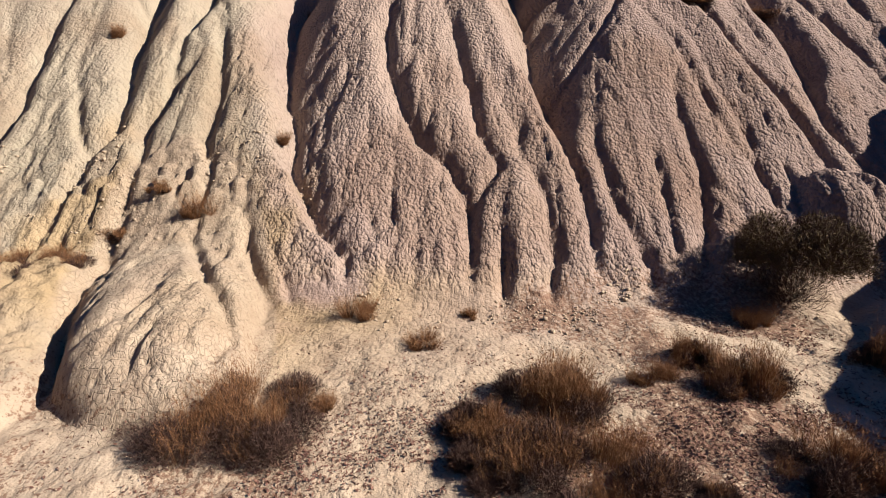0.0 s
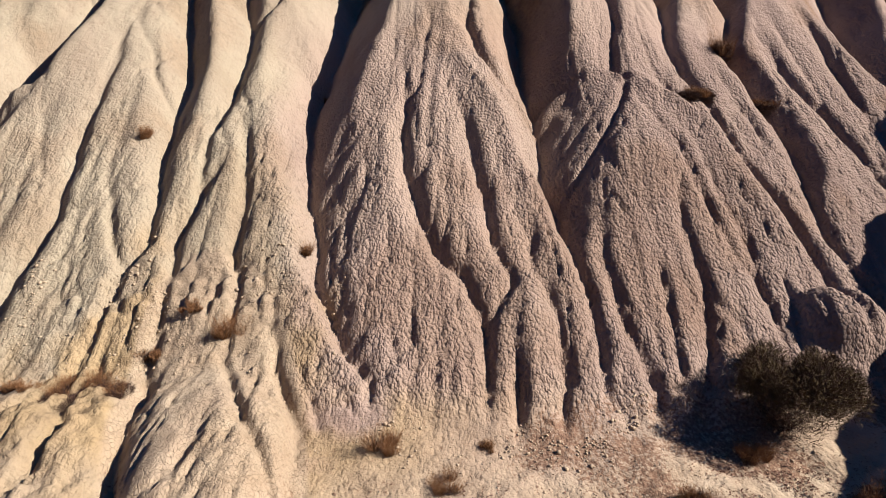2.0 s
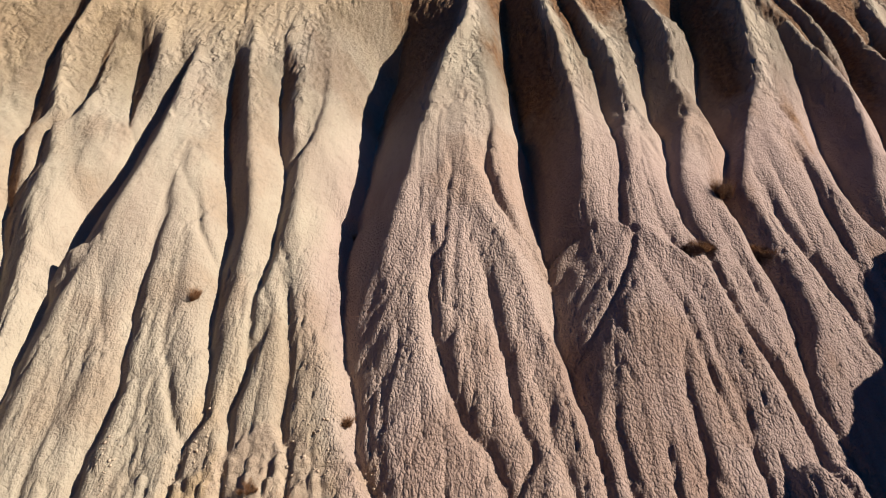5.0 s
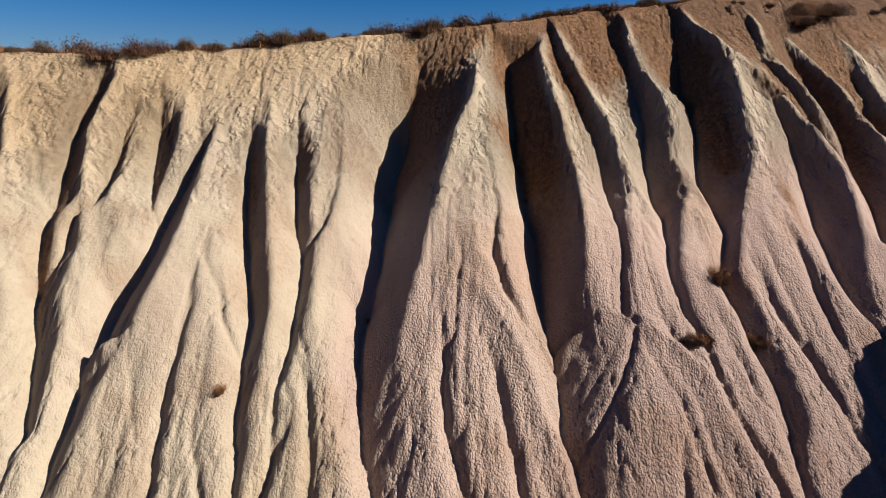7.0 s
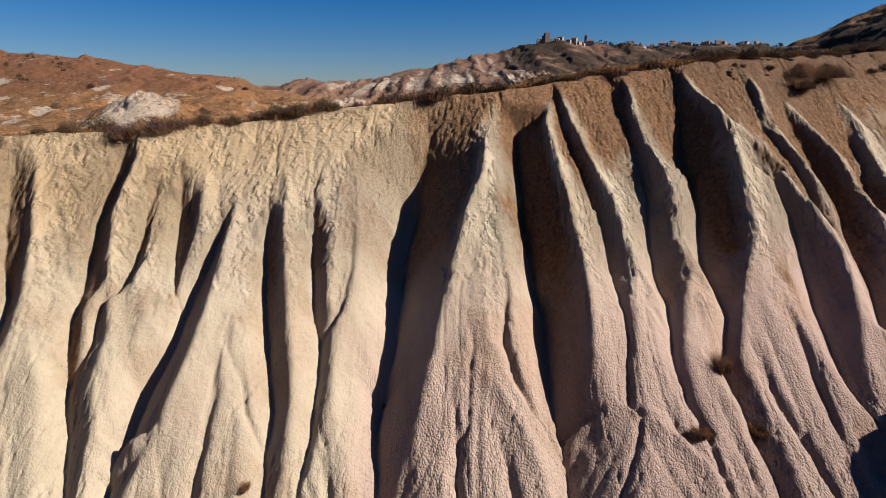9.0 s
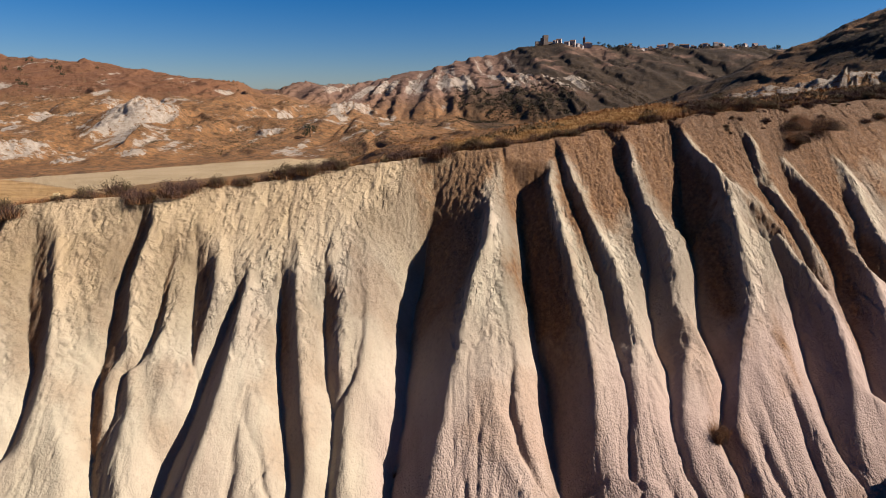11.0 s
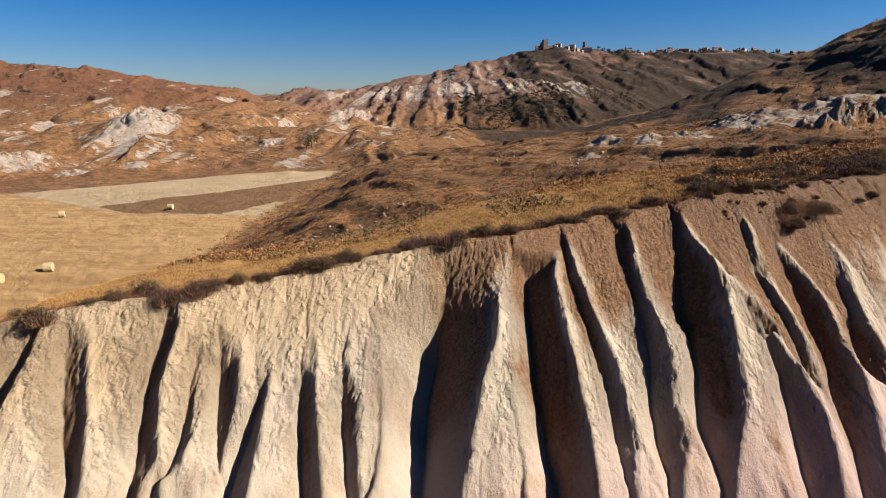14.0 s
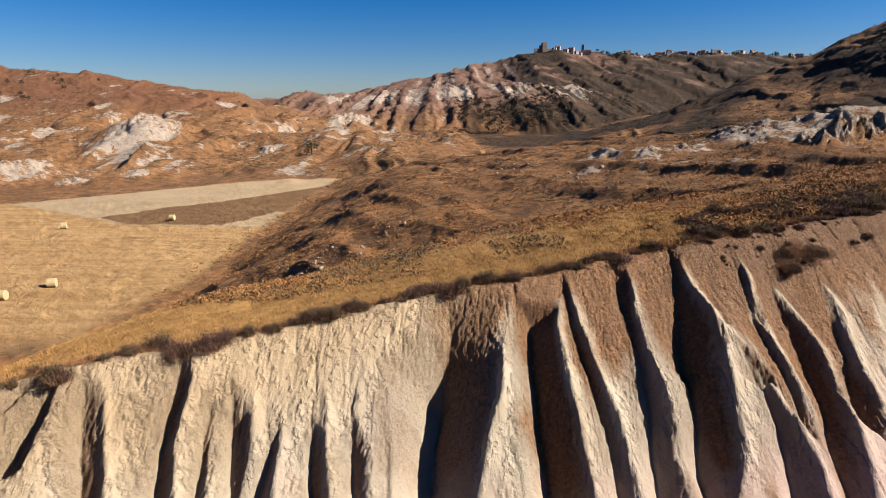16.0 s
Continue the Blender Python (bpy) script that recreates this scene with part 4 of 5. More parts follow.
gz = gz + on_face * (1 - on_foot) * (0.003 + 0.010 * lowland * (0.25 + 0.75 * greyness)) * nodules
gz = gz + on_foot * (0.022 * fbm(gx * 3, gy * 3, 4, 63) + 0.007 * value_noise(gx * 14, gy * 14, 64))
silt = step(-0.15, 0.5, fbm(gx * 0.6, gy * 0.6, 4, 103) + 1.1 * step(10, 6.5, gy) * step(1.5, -2, gx) - 0.35) * step(10.5, 8, gy) * (1 - 0.65 * step(-1.6, 0.6, gx)) * np.maximum(step(0.5, 0.15, above_foot), step(-1.6, -2.4, gx))
lumpy = fbm(gx * 0.8, gy * 0.8, 3, 109)
litter = on_foot * np.clip(step(-0.3, 0.6, lumpy + 0.25 * step(-0.3, 1.2, gx) * step(6.2, 5.2, gy)) * (0.55 + 0.3 * step(0.3, 1.2, gx)) + 0.05, 0, 1)
near_hump = 1 - np.abs((gx + 3.04 + 0.30 * (gy - 5.5)) / 1.27) ** 2.8 - np.abs((gy - 6.4) / 2.55) ** 2.4
crackle = step(0.0, 0.15, near_hump)
sand = np.clip(step(0.7, 0.3, above_foot) * step(6.6, 4.6, gy + 0.5 * lumpy - 0.4 * np.clip(gx, -2, 3)) + 0.75 * crackle, 0, 1)
# crumbled lumps where the slope meets the foot
crumbly = step(0.02, 0.25, above_foot) * step(1.3, 0.5, above_foot + 0.3 * lumpy) * step(-7, -6, gx) * step(6.0, 5, gx) * (1 - crackle) * step(9.2, 8.2, gy) * np.where(gx > -1.4, 0.30, 0.5)
ledge = np.exp(-((gy - 8.25 - 0.25 * fbm(gx * 0.7, gx * 0, 2, 62)) / 0.6) ** 2) * step(-6.8, -5.5, gx) * step(-1.2, -2.0, gx)
crumbly = np.maximum(crumbly, 0.65 * ledge)
gz = gz + crumbly * (0.13 * np.abs(value_noise(gx * 4.3, gy * 4.3, 65)) + 0.11 * np.abs(value_noise(gx * 8.1, gy * 8.1, 66)) - 0.08)
silt = np.clip(silt + 0.9 * step(6.5, 1.0, below_rim + 1.5 * patch) * step(3, -3, gx) * on_face * high, 0, 1) * (1 - 0.7 * soil_shade)
grit = high * np.clip(0.06 + 0.7 * step(0.05, 0.35, cut + 0.1 * crumbs) + 0.4 * soil_shade, 0, 1)
SLOPE_X, SLOPE_Y, SLOPE_Z = gx[0], gy[:, 0], gz
cliff = sheet("ground_slope", gx, gy, gz, CLAY, soil_shade=soil_shade, greyness=greyness, silt=silt, litter=litter, turf=1 - on_face, sand=sand, crackle=crackle, grit=grit, scrubby=np.clip(0.75 * soil_shade * step(5, 12, gx) * step(6.5, 0.5, below_rim + crumbs + patch), 0, 1), purple=0.7 * step(0.8, 3.2, gx + 0.8 * patch) * step(9.0, 6.0, gz + patch) * on_face * (1 - on_foot),
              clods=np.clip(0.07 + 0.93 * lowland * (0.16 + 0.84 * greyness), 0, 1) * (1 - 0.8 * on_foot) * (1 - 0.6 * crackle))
tagged(cliff, "steep eroded pale clay slope cut by deep gullies", "slope", kind="structure")

# ---- the land around ----
def land_paint(X, Y, Z):
    P = 784 + 982 * X / np.maximum(Y, 20)
    wavy = 2.0 * fbm(X / 30, Y / 30, 3, 113)
    edge = np.interp(X, (-260, -180, -129, -110, -82, -51, -30), (120, 142, 162, 178, 202, 213, 216)) + 0.6 * wavy
    field = step(-42, -46, X + wavy) * step(55, 66, Y) * step(-3.6, -4.8, Z) * step(1, -1, Y - edge)
    mown = np.interp(X, (-200, -140, -125, -95, -79, -55, -40), (150, 164, 158, 140, 130, 127, 126))
    tilled = field * step(0.8, -0.8, Y - np.interp(X, (-90, -79, -68, -47, -40), (139, 154, 164, 192, 200))) * step(-0.8, 0.8, Y - np.interp(X, (-90, -79, -55, -47), (139, 131, 129, 146)))
    bare = field * step(-0.8, 0.8, Y - mown) * (1 - tilled)
    far_side = step(180, 240, Y) * step(60, -20, X)
    streak = fbm(X / 16, Y / 45, 5, 117)
    pale = 0.62 * step(0.25, 0.9, streak) * far_side * step(620, 520, Y)
    pale = np.maximum(pale, 0.5 * step(0.35, 0.75, fbm(X / 9, Y / 12, 4, 118) + 0.35 * fbm(X / 60, Y / 60, 2, 120)) * far_side * step(560, 420, Y))
    wall = step(560, 640, Y) * step(820, 740, Y) * step(540, 600, P) * step(1090, 1000, P)
    pale = np.maximum(pale, 0.60 * wall * step(-0.2, 0.4, fbm(X / 7, Y / 160, 4, 119) + 0.25))
    upper = step(1000, 1100, Y) * step(1400, 1330, Y) * step(620, 700, P) * step(960, 880, P)
    pale = np.maximum(pale, 0.5 * upper * step(-0.2, 0.5, fbm(X / 14, Y / 260, 4, 121)))
    bluff = step(78, 88, Y) * step(175, 125, Y) * step(40, 56, X - 0.1 * (Y - 85))
    pale = np.maximum(pale, 0.58 * bluff * step(-0.3, 0.3, fbm(X / 9, Y / 22, 4, 127)))
    pale = np.maximum(pale, 0.5 * step(0.35, 0.6, fbm(X / 8, Y / 10, 4, 129)) * step(70, 85, Y) * step(130, 115, Y) * step(10, 30, X))
    for hx, hy, hr, hh in HILLOCKS:
        pale = np.maximum(pale, 0.56 * step(1.05, 0.45, np.hypot(X - hx, (Y - hy) * 0.8) / hr))
    red = np.clip(step(400, 460, Y) * step(520, 380, P) * step(900, 800, Y) + 0.5 * step(600, 700, Y) * step(900, 700, P), 0, 1)
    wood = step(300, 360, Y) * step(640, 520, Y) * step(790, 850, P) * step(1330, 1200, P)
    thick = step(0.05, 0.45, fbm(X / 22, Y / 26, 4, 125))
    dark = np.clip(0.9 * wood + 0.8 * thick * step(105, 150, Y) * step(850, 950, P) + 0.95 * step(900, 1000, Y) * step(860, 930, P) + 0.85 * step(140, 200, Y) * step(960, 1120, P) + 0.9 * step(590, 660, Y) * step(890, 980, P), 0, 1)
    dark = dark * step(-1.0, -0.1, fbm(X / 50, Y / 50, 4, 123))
    # Painted haze: grows with depth, right of the red hill.
    mauve = 0.85 * step(470, 620, Y) * step(400, 560, P)
    pale = pale * (1 - step(-3, 0, edge + 3 - Y) * step(-40, -46, X))
    return dict(stubble=field * (1 - bare) * (1 - tilled), bare=bare, tilled=tilled, pale=pale * (1 - field), red=red * (1 - dark), dark=dark, mauve=mauve)


steps = np.concatenate([-np.geomspace(60, 1500, 22)[::-1], np.arange(-58, 60, 0.8), np.geomspace(60, 1500, 22)])
back = np.concatenate([-np.geomspace(30, 1200, 20)[::-1], np.arange(-28, 33.3, 0.7), [33.3]])
sx, sy = np.meshgrid(steps, back)
hole = (sx > NEAR[0] + 0.6) & (sx < NEAR[1] - 0.6) & (sy > NEAR[2] + 0.6) & (sy < NEAR[3] - 0.1)
sz = ground_height(sx, sy)
sz = sz - 0.09 * ((sx > NEAR[0]) & (sx < NEAR[1]) & (sy > NEAR[2]) & (sy < NEAR[3]))
surround_paint = land_paint(sx, sy, sz)
surround_paint['pale'] = np.maximum(surround_paint['pale'], 0.75 * step(-4, 1.5, sy + 1.5 * fbm(sx / 4, sy / 4, 3, 147)) * step(-26, -18, sx) * step(12, 6, sx) * step(10, 4, sy))
surround = sheet("ground_around", sx, sy, sz, HILLSIDE, drop=hole, **surround_paint)
tagged(surround, "dry grassy ground around the slope", "ground", kind="structure")
fu, fy = np.meshgrid(np.linspace(-1.35, 1.35, 1000), np.concatenate([np.geomspace(32.6, 400, 420), np.geomspace(404, 4200, 300)]))
fx = fu * fy
fz = ground_height(fx, fy)
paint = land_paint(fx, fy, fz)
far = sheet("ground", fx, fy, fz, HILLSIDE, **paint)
tagged(far, "dry brown grassland, harvested field and bare hills", "ground", kind="structure")


# ---- plants ----
def surface(x, y):
    """Height of the finished ground: the carved slope where it lies, else the land around."""
    x, y = np.asarray(x, float), np.asarray(y, float)
    z = ground_height(x, y)
    near = (x > NEAR[0] + 0.1) & (x < NEAR[1] - 0.1) & (y > NEAR[2] + 0.1) & (y < NEAR[3] - 0.2)
    if near.any():
        u = (x[near] - SLOPE_X[0]) / (SLOPE_X[1] - SLOPE_X[0])
        v = np.interp(y[near], SLOPE_Y, np.arange(len(SLOPE_Y)))
        i, j = u.astype(int), v.astype(int)
        u, v = u - i, v - j
        z[near] = ((SLOPE_Z[j, i] * (1 - u) + SLOPE_Z[j, i + 1] * u) * (1 - v)
                   + (SLOPE_Z[j + 1, i] * (1 - u) + SLOPE_Z[j + 1, i + 1] * u) * v)
    return z


def height_at(x, y):
    return float(surface(np.array([x]), np.array([y]))[0])


def blade_arrays(rng, n, spread, reach, tall, width, upright=0.5, jitter=0.35):
    """n bent blades that rise from a patch of the radius spread and fan out."""
    r, a = spread * np.sqrt(rng.random(n)), rng.random(n) * 2 * np.pi
    base = np.stack([r * np.cos(a), r * np.sin(a), -0.04 + 0 * r], -1)
    out_a = a + rng.normal(0, 1.5, n)
    lean = np.abs(rng.normal(1 - upright, jitter, n)) * reach * (0.4 + 0.6 * r / max(spread, 1e-6))
    h = tall * (0.45 + 0.55 * rng.random(n)) * (1.1 - 0.45 * (r / max(spread, 1e-6)) ** 2)
    out = np.stack([np.cos(out_a), np.sin(out_a), 0 * a], -1)
    tip = base + out * lean[:, None] + np.stack([0 * h, 0 * h, h], -1)
    mid = base + 0.42 * (tip - base) + np.stack([0 * h, 0 * h, 0.16 * h], -1) + rng.normal(0, 0.02 * tall, (n, 3))
    b = rng.random(n) * 2 * np.pi
    side = np.stack([np.cos(b), np.sin(b), 0 * b], -1) * (width * (0.6 + 0.8 * rng.random(n)))[:, None]
    co = np.stack([base - side, base + side, mid - 0.8 * side, mid + 0.8 * side, tip], 1).reshape(-1, 3)
    k = np.arange(n)[:, None] * 5
    faces = np.concatenate([k + [0, 1, 3], k + [0, 3, 2], k + [2, 3, 4]])
    return co, faces


def leaf_arrays(rng, n, radius, tall, size, clumps=40):
    """n small leaves gathered in clumps through a low, uneven crown."""
    u = rng.normal(0, 1, (clumps, 3))
    u /= np.linalg.norm(u, axis=1)[:, None]
    u[:, 2] = np.abs(u[:, 2])
    mid = u * (0.45 + 0.55 * rng.random(clumps) ** 0.6)[:, None] * (radius, radius, tall)
    pick = rng.integers(0, clumps, n)
    p = mid[pick] + rng.normal(0, 1, (n, 3)) * (0.17 * radius, 0.17 * radius, 0.14 * tall)
    p[:, 2] = np.maximum(p[:, 2], 0.01)
    d1, d2 = rng.normal(0, 1, (n, 3)), rng.normal(0, 1, (n, 3))
    d1 /= np.linalg.norm(d1, axis=1)[:, None]
    d2 /= np.linalg.norm(d2, axis=1)[:, None]
    s = (size * (0.5 + rng.random(n)))[:, None]
    co = np.stack([p - d1 * s, p + d1 * s, p + d2 * s * 0.8], 1).reshape(-1, 3)
    return co, np.arange(3 * n).reshape(-1, 3)


def plant(name, label, x, y, parts, group="", turn=0.0, size=1.0, z=None):
    root = new(name)
    for part_name, arrays, material in parts:
        new(part_name, mesh_from_arrays(part_name, *arrays, material, smooth=False)).parent = root
    root.matrix_basis = pose(x, y, height_at(x, y) if z is None else z, 0, 0, turn) @ Matrix.Diagonal((size, size, size, 1))
    return tagged(root, label, "shrub" if "shrub" in name else "grass tuft", group)


def joined(*arrays):
    co, faces, k = [], [], 0
    for c, f in arrays:
        co.append(c)
        faces.append(f + k)
        k += len(c)
    return np.concatenate(co), np.concatenate(faces)


def lobes_of(rng, wide, tall, count, deep=0.8):
    """Centres, radii and heights of the uneven clumps that make one plant."""
    out = []
    for i in range(count):
        a, r = rng.random() * 2 * np.pi, np.sqrt(rng.random()) * 0.47
        s = 0.35 + 0.75 * rng.random()
        out.append((r * wide * np.cos(a), r * wide * deep * np.sin(a), wide * (0.09 + 0.13 * rng.random()), tall * s * (1.05 - 0.9 * r)))
    return np.array(out)


def slivers(base, way, length, width, rng):
    """Thin tapering triangles from base along way."""
    n = len(base)
    cross = np.cross(way, rng.normal(0, 1, (n, 3)))
    cross /= np.linalg.norm(cross, axis=1)[:, None] + 1e-9
    w = cross * (width * (0.6 + 0.8 * rng.random(n)))[:, None]
    co = np.stack([base - w, base + w, base + way * np.reshape(length, (-1, 1))], 1).reshape(-1, 3)
    return co, np.arange(3 * n).reshape(-1, 3)


def unit(v):
    return v / (np.linalg.norm(v, axis=1)[:, None] + 1e-9)


def twig_cloud(rng, lobes, n, length, width, shell=0.5, up=0.5):
    """Short twigs through the whole body of each clump."""
    k = rng.choice(len(lobes), n, p=lobes[:, 2] ** 2 * lobes[:, 3] / np.sum(lobes[:, 2] ** 2 * lobes[:, 3]))
    u = unit(rng.normal(0, 1, (n, 3)))
    u[:, 2] = np.abs(u[:, 2])
    r = rng.random(n) ** shell
    base = np.stack([lobes[k, 0], lobes[k, 1], 0 * r - 0.03], -1) + u * r[:, None] * np.stack([lobes[k, 2], lobes[k, 2], lobes[k, 3]], -1)
    way = unit(0.7 * u + (0, 0, up) + rng.normal(0, 0.65, (n, 3)))
    return slivers(base, way, length * (0.5 + rng.random(n)), width, rng)


def feathers(rng, lobes, n, width, hairs=5, fan=0.30):
    """Upright stems with a fuzzy upper half."""
    k = rng.integers(0, len(lobes), n)
    lean = rng.normal(0, 0.14, (len(lobes), 3)) * (1, 1, 0)
    a, r = rng.random(n) * 2 * np.pi, np.sqrt(rng.random(n))
    ring = np.stack([np.cos(a), np.sin(a), 0 * a], -1)
    base = np.stack([lobes[k, 0], lobes[k, 1], 0 * a - 0.03], -1) + ring * (0.6 * r * lobes[k, 2])[:, None]
    way = unit(np.array((0, 0, 1.0)) + lean[k] + ring * (fan * r)[:, None] + rng.normal(0, 0.13, (n, 3)))
    tall = lobes[k, 3] * (0.65 + 0.55 * rng.random(n))
    made = [slivers(base, way, tall, width, rng)]
    j = np.repeat(np.arange(n), hairs)
    at = base[j] + way[j] * (tall[j] * (0.45 + 0.55 * rng.random(len(j))))[:, None]
    made.append(slivers(at, unit(way[j] + rng.normal(0, 0.45, (len(j), 3))), 0.10 * tall[j] + 0.02, width * 0.8, rng))
    return joined(*made)


def dry_shrub(x, y, wide, tall, seed, label="dry brown twiggy shrub on bare clay ground", grassy=0.55, green=0.0):
    rng = np.random.default_rng(seed)
    n = int(13000 * min(1.9, max(0.3, wide)))
    low = lobes_of(rng, wide, 0.72 * tall, 6 + int(6 * wide))
    high = lobes_of(rng, 0.85 * wide, tall, 4 + int(7 * wide))
    parts = [("brush", twig_cloud(rng, low, int(n * (1.15 - 0.6 * grassy)), 0.075, 0.0021), TWIG),
             ("foliage", twig_cloud(rng, low, int(n * (0.9 - 0.4 * grassy)), 0.030, 0.0034, 0.4), SCRUB if green else TWIG),
             ("crown", feathers(rng, high, int(n * 0.16 * (0.3 + grassy)), 0.0016), DRY_GRASS)]
    return plant("dry_shrub", label, x, y, parts, "shrubs at the foot of the slope")


def round_shrub(x, y, wide, tall, seed, label):
    rng = np.random.default_rng(seed)
    n = 24000
    lobes = lobes_of(rng, 0.95 * wide, 0.62 * tall, 16, 0.9)
    lobes[:, 3] = 0.42 * tall
    lift = tall * 0.52 * (1 - 1.5 * (np.hypot(lobes[:, 0], lobes[:, 1]) / wide) ** 2)
    pieces, stems = [], []
    for (lx, ly, lr, lh), up in zip(lobes, lift):
        one = np.array([(0, 0, lr * 1.35, lh)])
        for name, bag, m, length, width in (("leaf", pieces, n // 16, 0.05, 0.0058), ("twig", stems, n // 26, 0.10, 0.0022)):
            c, f = twig_cloud(rng, one, m, length, width, 0.35, 0.35)
            bag.append((c + (lx, ly, max(0.05, up)), f))
    base = np.array([(0, 0, 0.30 * wide, 0.72 * tall)])
    stems.append(twig_cloud(rng, base, 2600, 0.14, 0.003, 0.6, 0.6))
    parts = [("foliage", joined(*pieces), SCRUB), ("brush", joined(*stems), TWIG)]
    return plant("dry_shrub", label, x, y, parts, "shrubs at the foot of the slope")


def tussock(x, y, wide, tall, seed, label="dry tan grass tussock on the clay slope"):
    rng = np.random.default_rng(seed)
    n = int(max(500, 1700 * wide))
    lobes = lobes_of(rng, wide, tall, 5)
    parts = [("crown", feathers(rng, lobes, n, 0.0017, 4, 0.55), DRY_GRASS),
             ("brush", twig_cloud(rng, lobes * (1, 1, 0.8, 0.55), n, 0.06, 0.002), TWIG)]
    return plant("grass_tussock", label, x, y, parts, "grass tussocks on the slope")


# at the foot of the slope
dry_shrub(-1.80, 4.30, 1.56, 0.56, 1, "wide dry brown shrub with upright grass stems", 0.34)
tussock(-1.02, 4.42, 0.30, 0.28, 19)
dry_shrub(0.36, 4.20, 0.74, 0.34, 2, "reddish brown dry shrub with a dark base", 0.7)
dry_shrub(1.02, 4.62, 1.05, 0.62, 3, "reddish brown dry shrub with feathery grass stems", 0.75)
dry_shrub(1.12, 3.72, 1.50, 0.50, 4, "wide low dark brown twiggy shrub", 0.3)
dry_shrub(0.42, 3.72, 0.60, 0.26, 5, "small grey-brown twiggy shrub", 0.15)
tussock(2.02, 4.94, 0.52, 0.30, 6, "small dry grass tussock on pale ground")
dry_shrub(2.90, 4.80, 0.80, 0.58, 7, "dark dry shrub with tan grass tips", 0.95)
dry_shrub(2.62, 5.24, 0.50, 0.42, 8, "thin dry grass shrub beside a larger one", 0.9)
round_shrub(4.46, 6.70, 1.42, 1.30, 9, "large round olive-brown shrub in half shade")
tussock(3.78, 6.16, 0.46, 0.36, 10)
dry_shrub(3.00, 3.62, 0.95, 0.46, 11, "dark brown shrub at the edge of the shade", 0.3)
dry_shrub(4.75, 5.20, 0.90, 0.50, 12, "dark shrub in the shaded draw", 0.3)
dry_shrub(1.98, 3.40, 0.40, 0.16, 31, "small low reddish brown shrub", 0.1)
tussock(-1.08, 6.28, 0.46, 0.42, 13, "tan grass tussock casting a dark shadow")
tussock(-0.20, 5.66, 0.42, 0.26, 14)
tussock(0.39, 6.34, 0.26, 0.17, 15)
tussock(-3.50, 7.74, 0.50, 0.42, 16, "yellow-brown grass tussock on a clay ledge")
dry_shrub(-4.58, 7.60, 0.72, 0.24, 17, "low reddish brown shrub on a clay ledge", 0.5)
dry_shrub(-5.20, 6.95, 1.30, 0.24, 18, "flat dry brown shrub on a clay terrace", 0.5)
tussock(-6.02, 11.05, 0.50, 0.40, 20, "reddish dry tussock in a gully")
tussock(-4.14, 8.02, 0.34, 0.20, 21)
dry_shrub(6.20, 13.85, 0.80, 0.60, 22, "dark brown shrub lodged in a gully", 0.3)
dry_shrub(5.02, 12.15, 0.75, 0.22, 23, "brown scrub in a gully on the slope", 0.6)
dry_shrub(6.75, 12.62, 0.85, 0.26, 24, "dark brown scrub in a gully on the slope", 0.5)
tussock(-2.62, 9.02, 0.36, 0.24, 25)
tussock(-5.96, 6.80, 0.46, 0.28, 26)
tussock(-3.02, 13.62, 0.24, 0.22, 27)
dry_shrub(14.85, 25.45, 2.20, 0.95, 28, "broad dark shrub just below the rim", 0.2, 1.0)
dry_shrub(13.7, 24.7, 1.30, 0.60, 29, "dark shrub just below the rim", 0.2, 1.0)

# along the rim
rng = np.random.default_rng(77)
RIM_SHRUBS = []
for i in range(6):
    wide, tall, n = (0.95, 0.7, 0.8, 1.1, 0.6, 0.75)[i], (0.46, 0.36, 0.52, 0.42, 0.34, 0.30)[i], 420
    parts = [("foliage", leaf_arrays(rng, n * 3, 0.5 * wide, tall, 0.026, 34), TWIG if i % 2 else SCRUB),
             ("brush", blade_arrays(rng, n, 0.34 * wide, 0.32 * wide, tall * 1.05, 0.008, 0.45, 0.5), TWIG),
             ("crown", blade_arrays(rng, n // 2, 0.45 * wide, 0.35 * wide, tall * 0.8, 0.008, 0.5, 0.5), DRY_GRASS)]
    x = -6.0 + 2.3 * i
    y = float(rim_line(np.array([x]))[0][0]) + 0.15
    RIM_SHRUBS.append(plant("rim_shrub", "dark brown dry shrub on the rim of the slope", x, y, parts, "shrubs along the rim"))
x = -19.5
while x < 23.5:
    y = float(rim_line(np.array([x]))[0][0]) + rng.normal(0.10, 0.22)
    s = float(np.exp(rng.normal(-0.08, 0.34))) * (1.15 if -14 < x < -4 else 0.85)
    copy_thing(RIM_SHRUBS[int(rng.integers(6))], pose(x, y, height_at(x, y) - 0.05, 0, 0, float(rng.random() * 360)))\
        .scale = (s, s, s * float(0.8 + 0.3 * rng.random()))
    x += float(abs(rng.normal(0.36, 0.26))) + 0.10
for i in range(46):
    x = float(rng.uniform(10, 25.5))
    y = float(rim_line(np.array([x]))[0][0]) + float(rng.uniform(0.4, 4.5))
    s = float(rng.uniform(0.8, 1.7))
    copy_thing(RIM_SHRUBS[int(rng.integers(6))], pose(x, y, height_at(x, y) - 0.05, 0, 0, float(rng.random() * 360))).scale = (s, s, s * 0.85)

for i in range(46):
    x = float(rng.uniform(10.0, 21.5))
    y = float(rim_line(np.array([x]))[0][0]) - float(abs(rng.normal(0, 0.9))) - 0.1
    s = float(np.exp(rng.normal(-1.0, 0.4)))
    copy_thing(RIM_SHRUBS[int(rng.integers(6))], pose(x, y, height_at(x, y) - 0.04, 0, 0, float(rng.random() * 360))).scale = (s, s, s * 0.8)


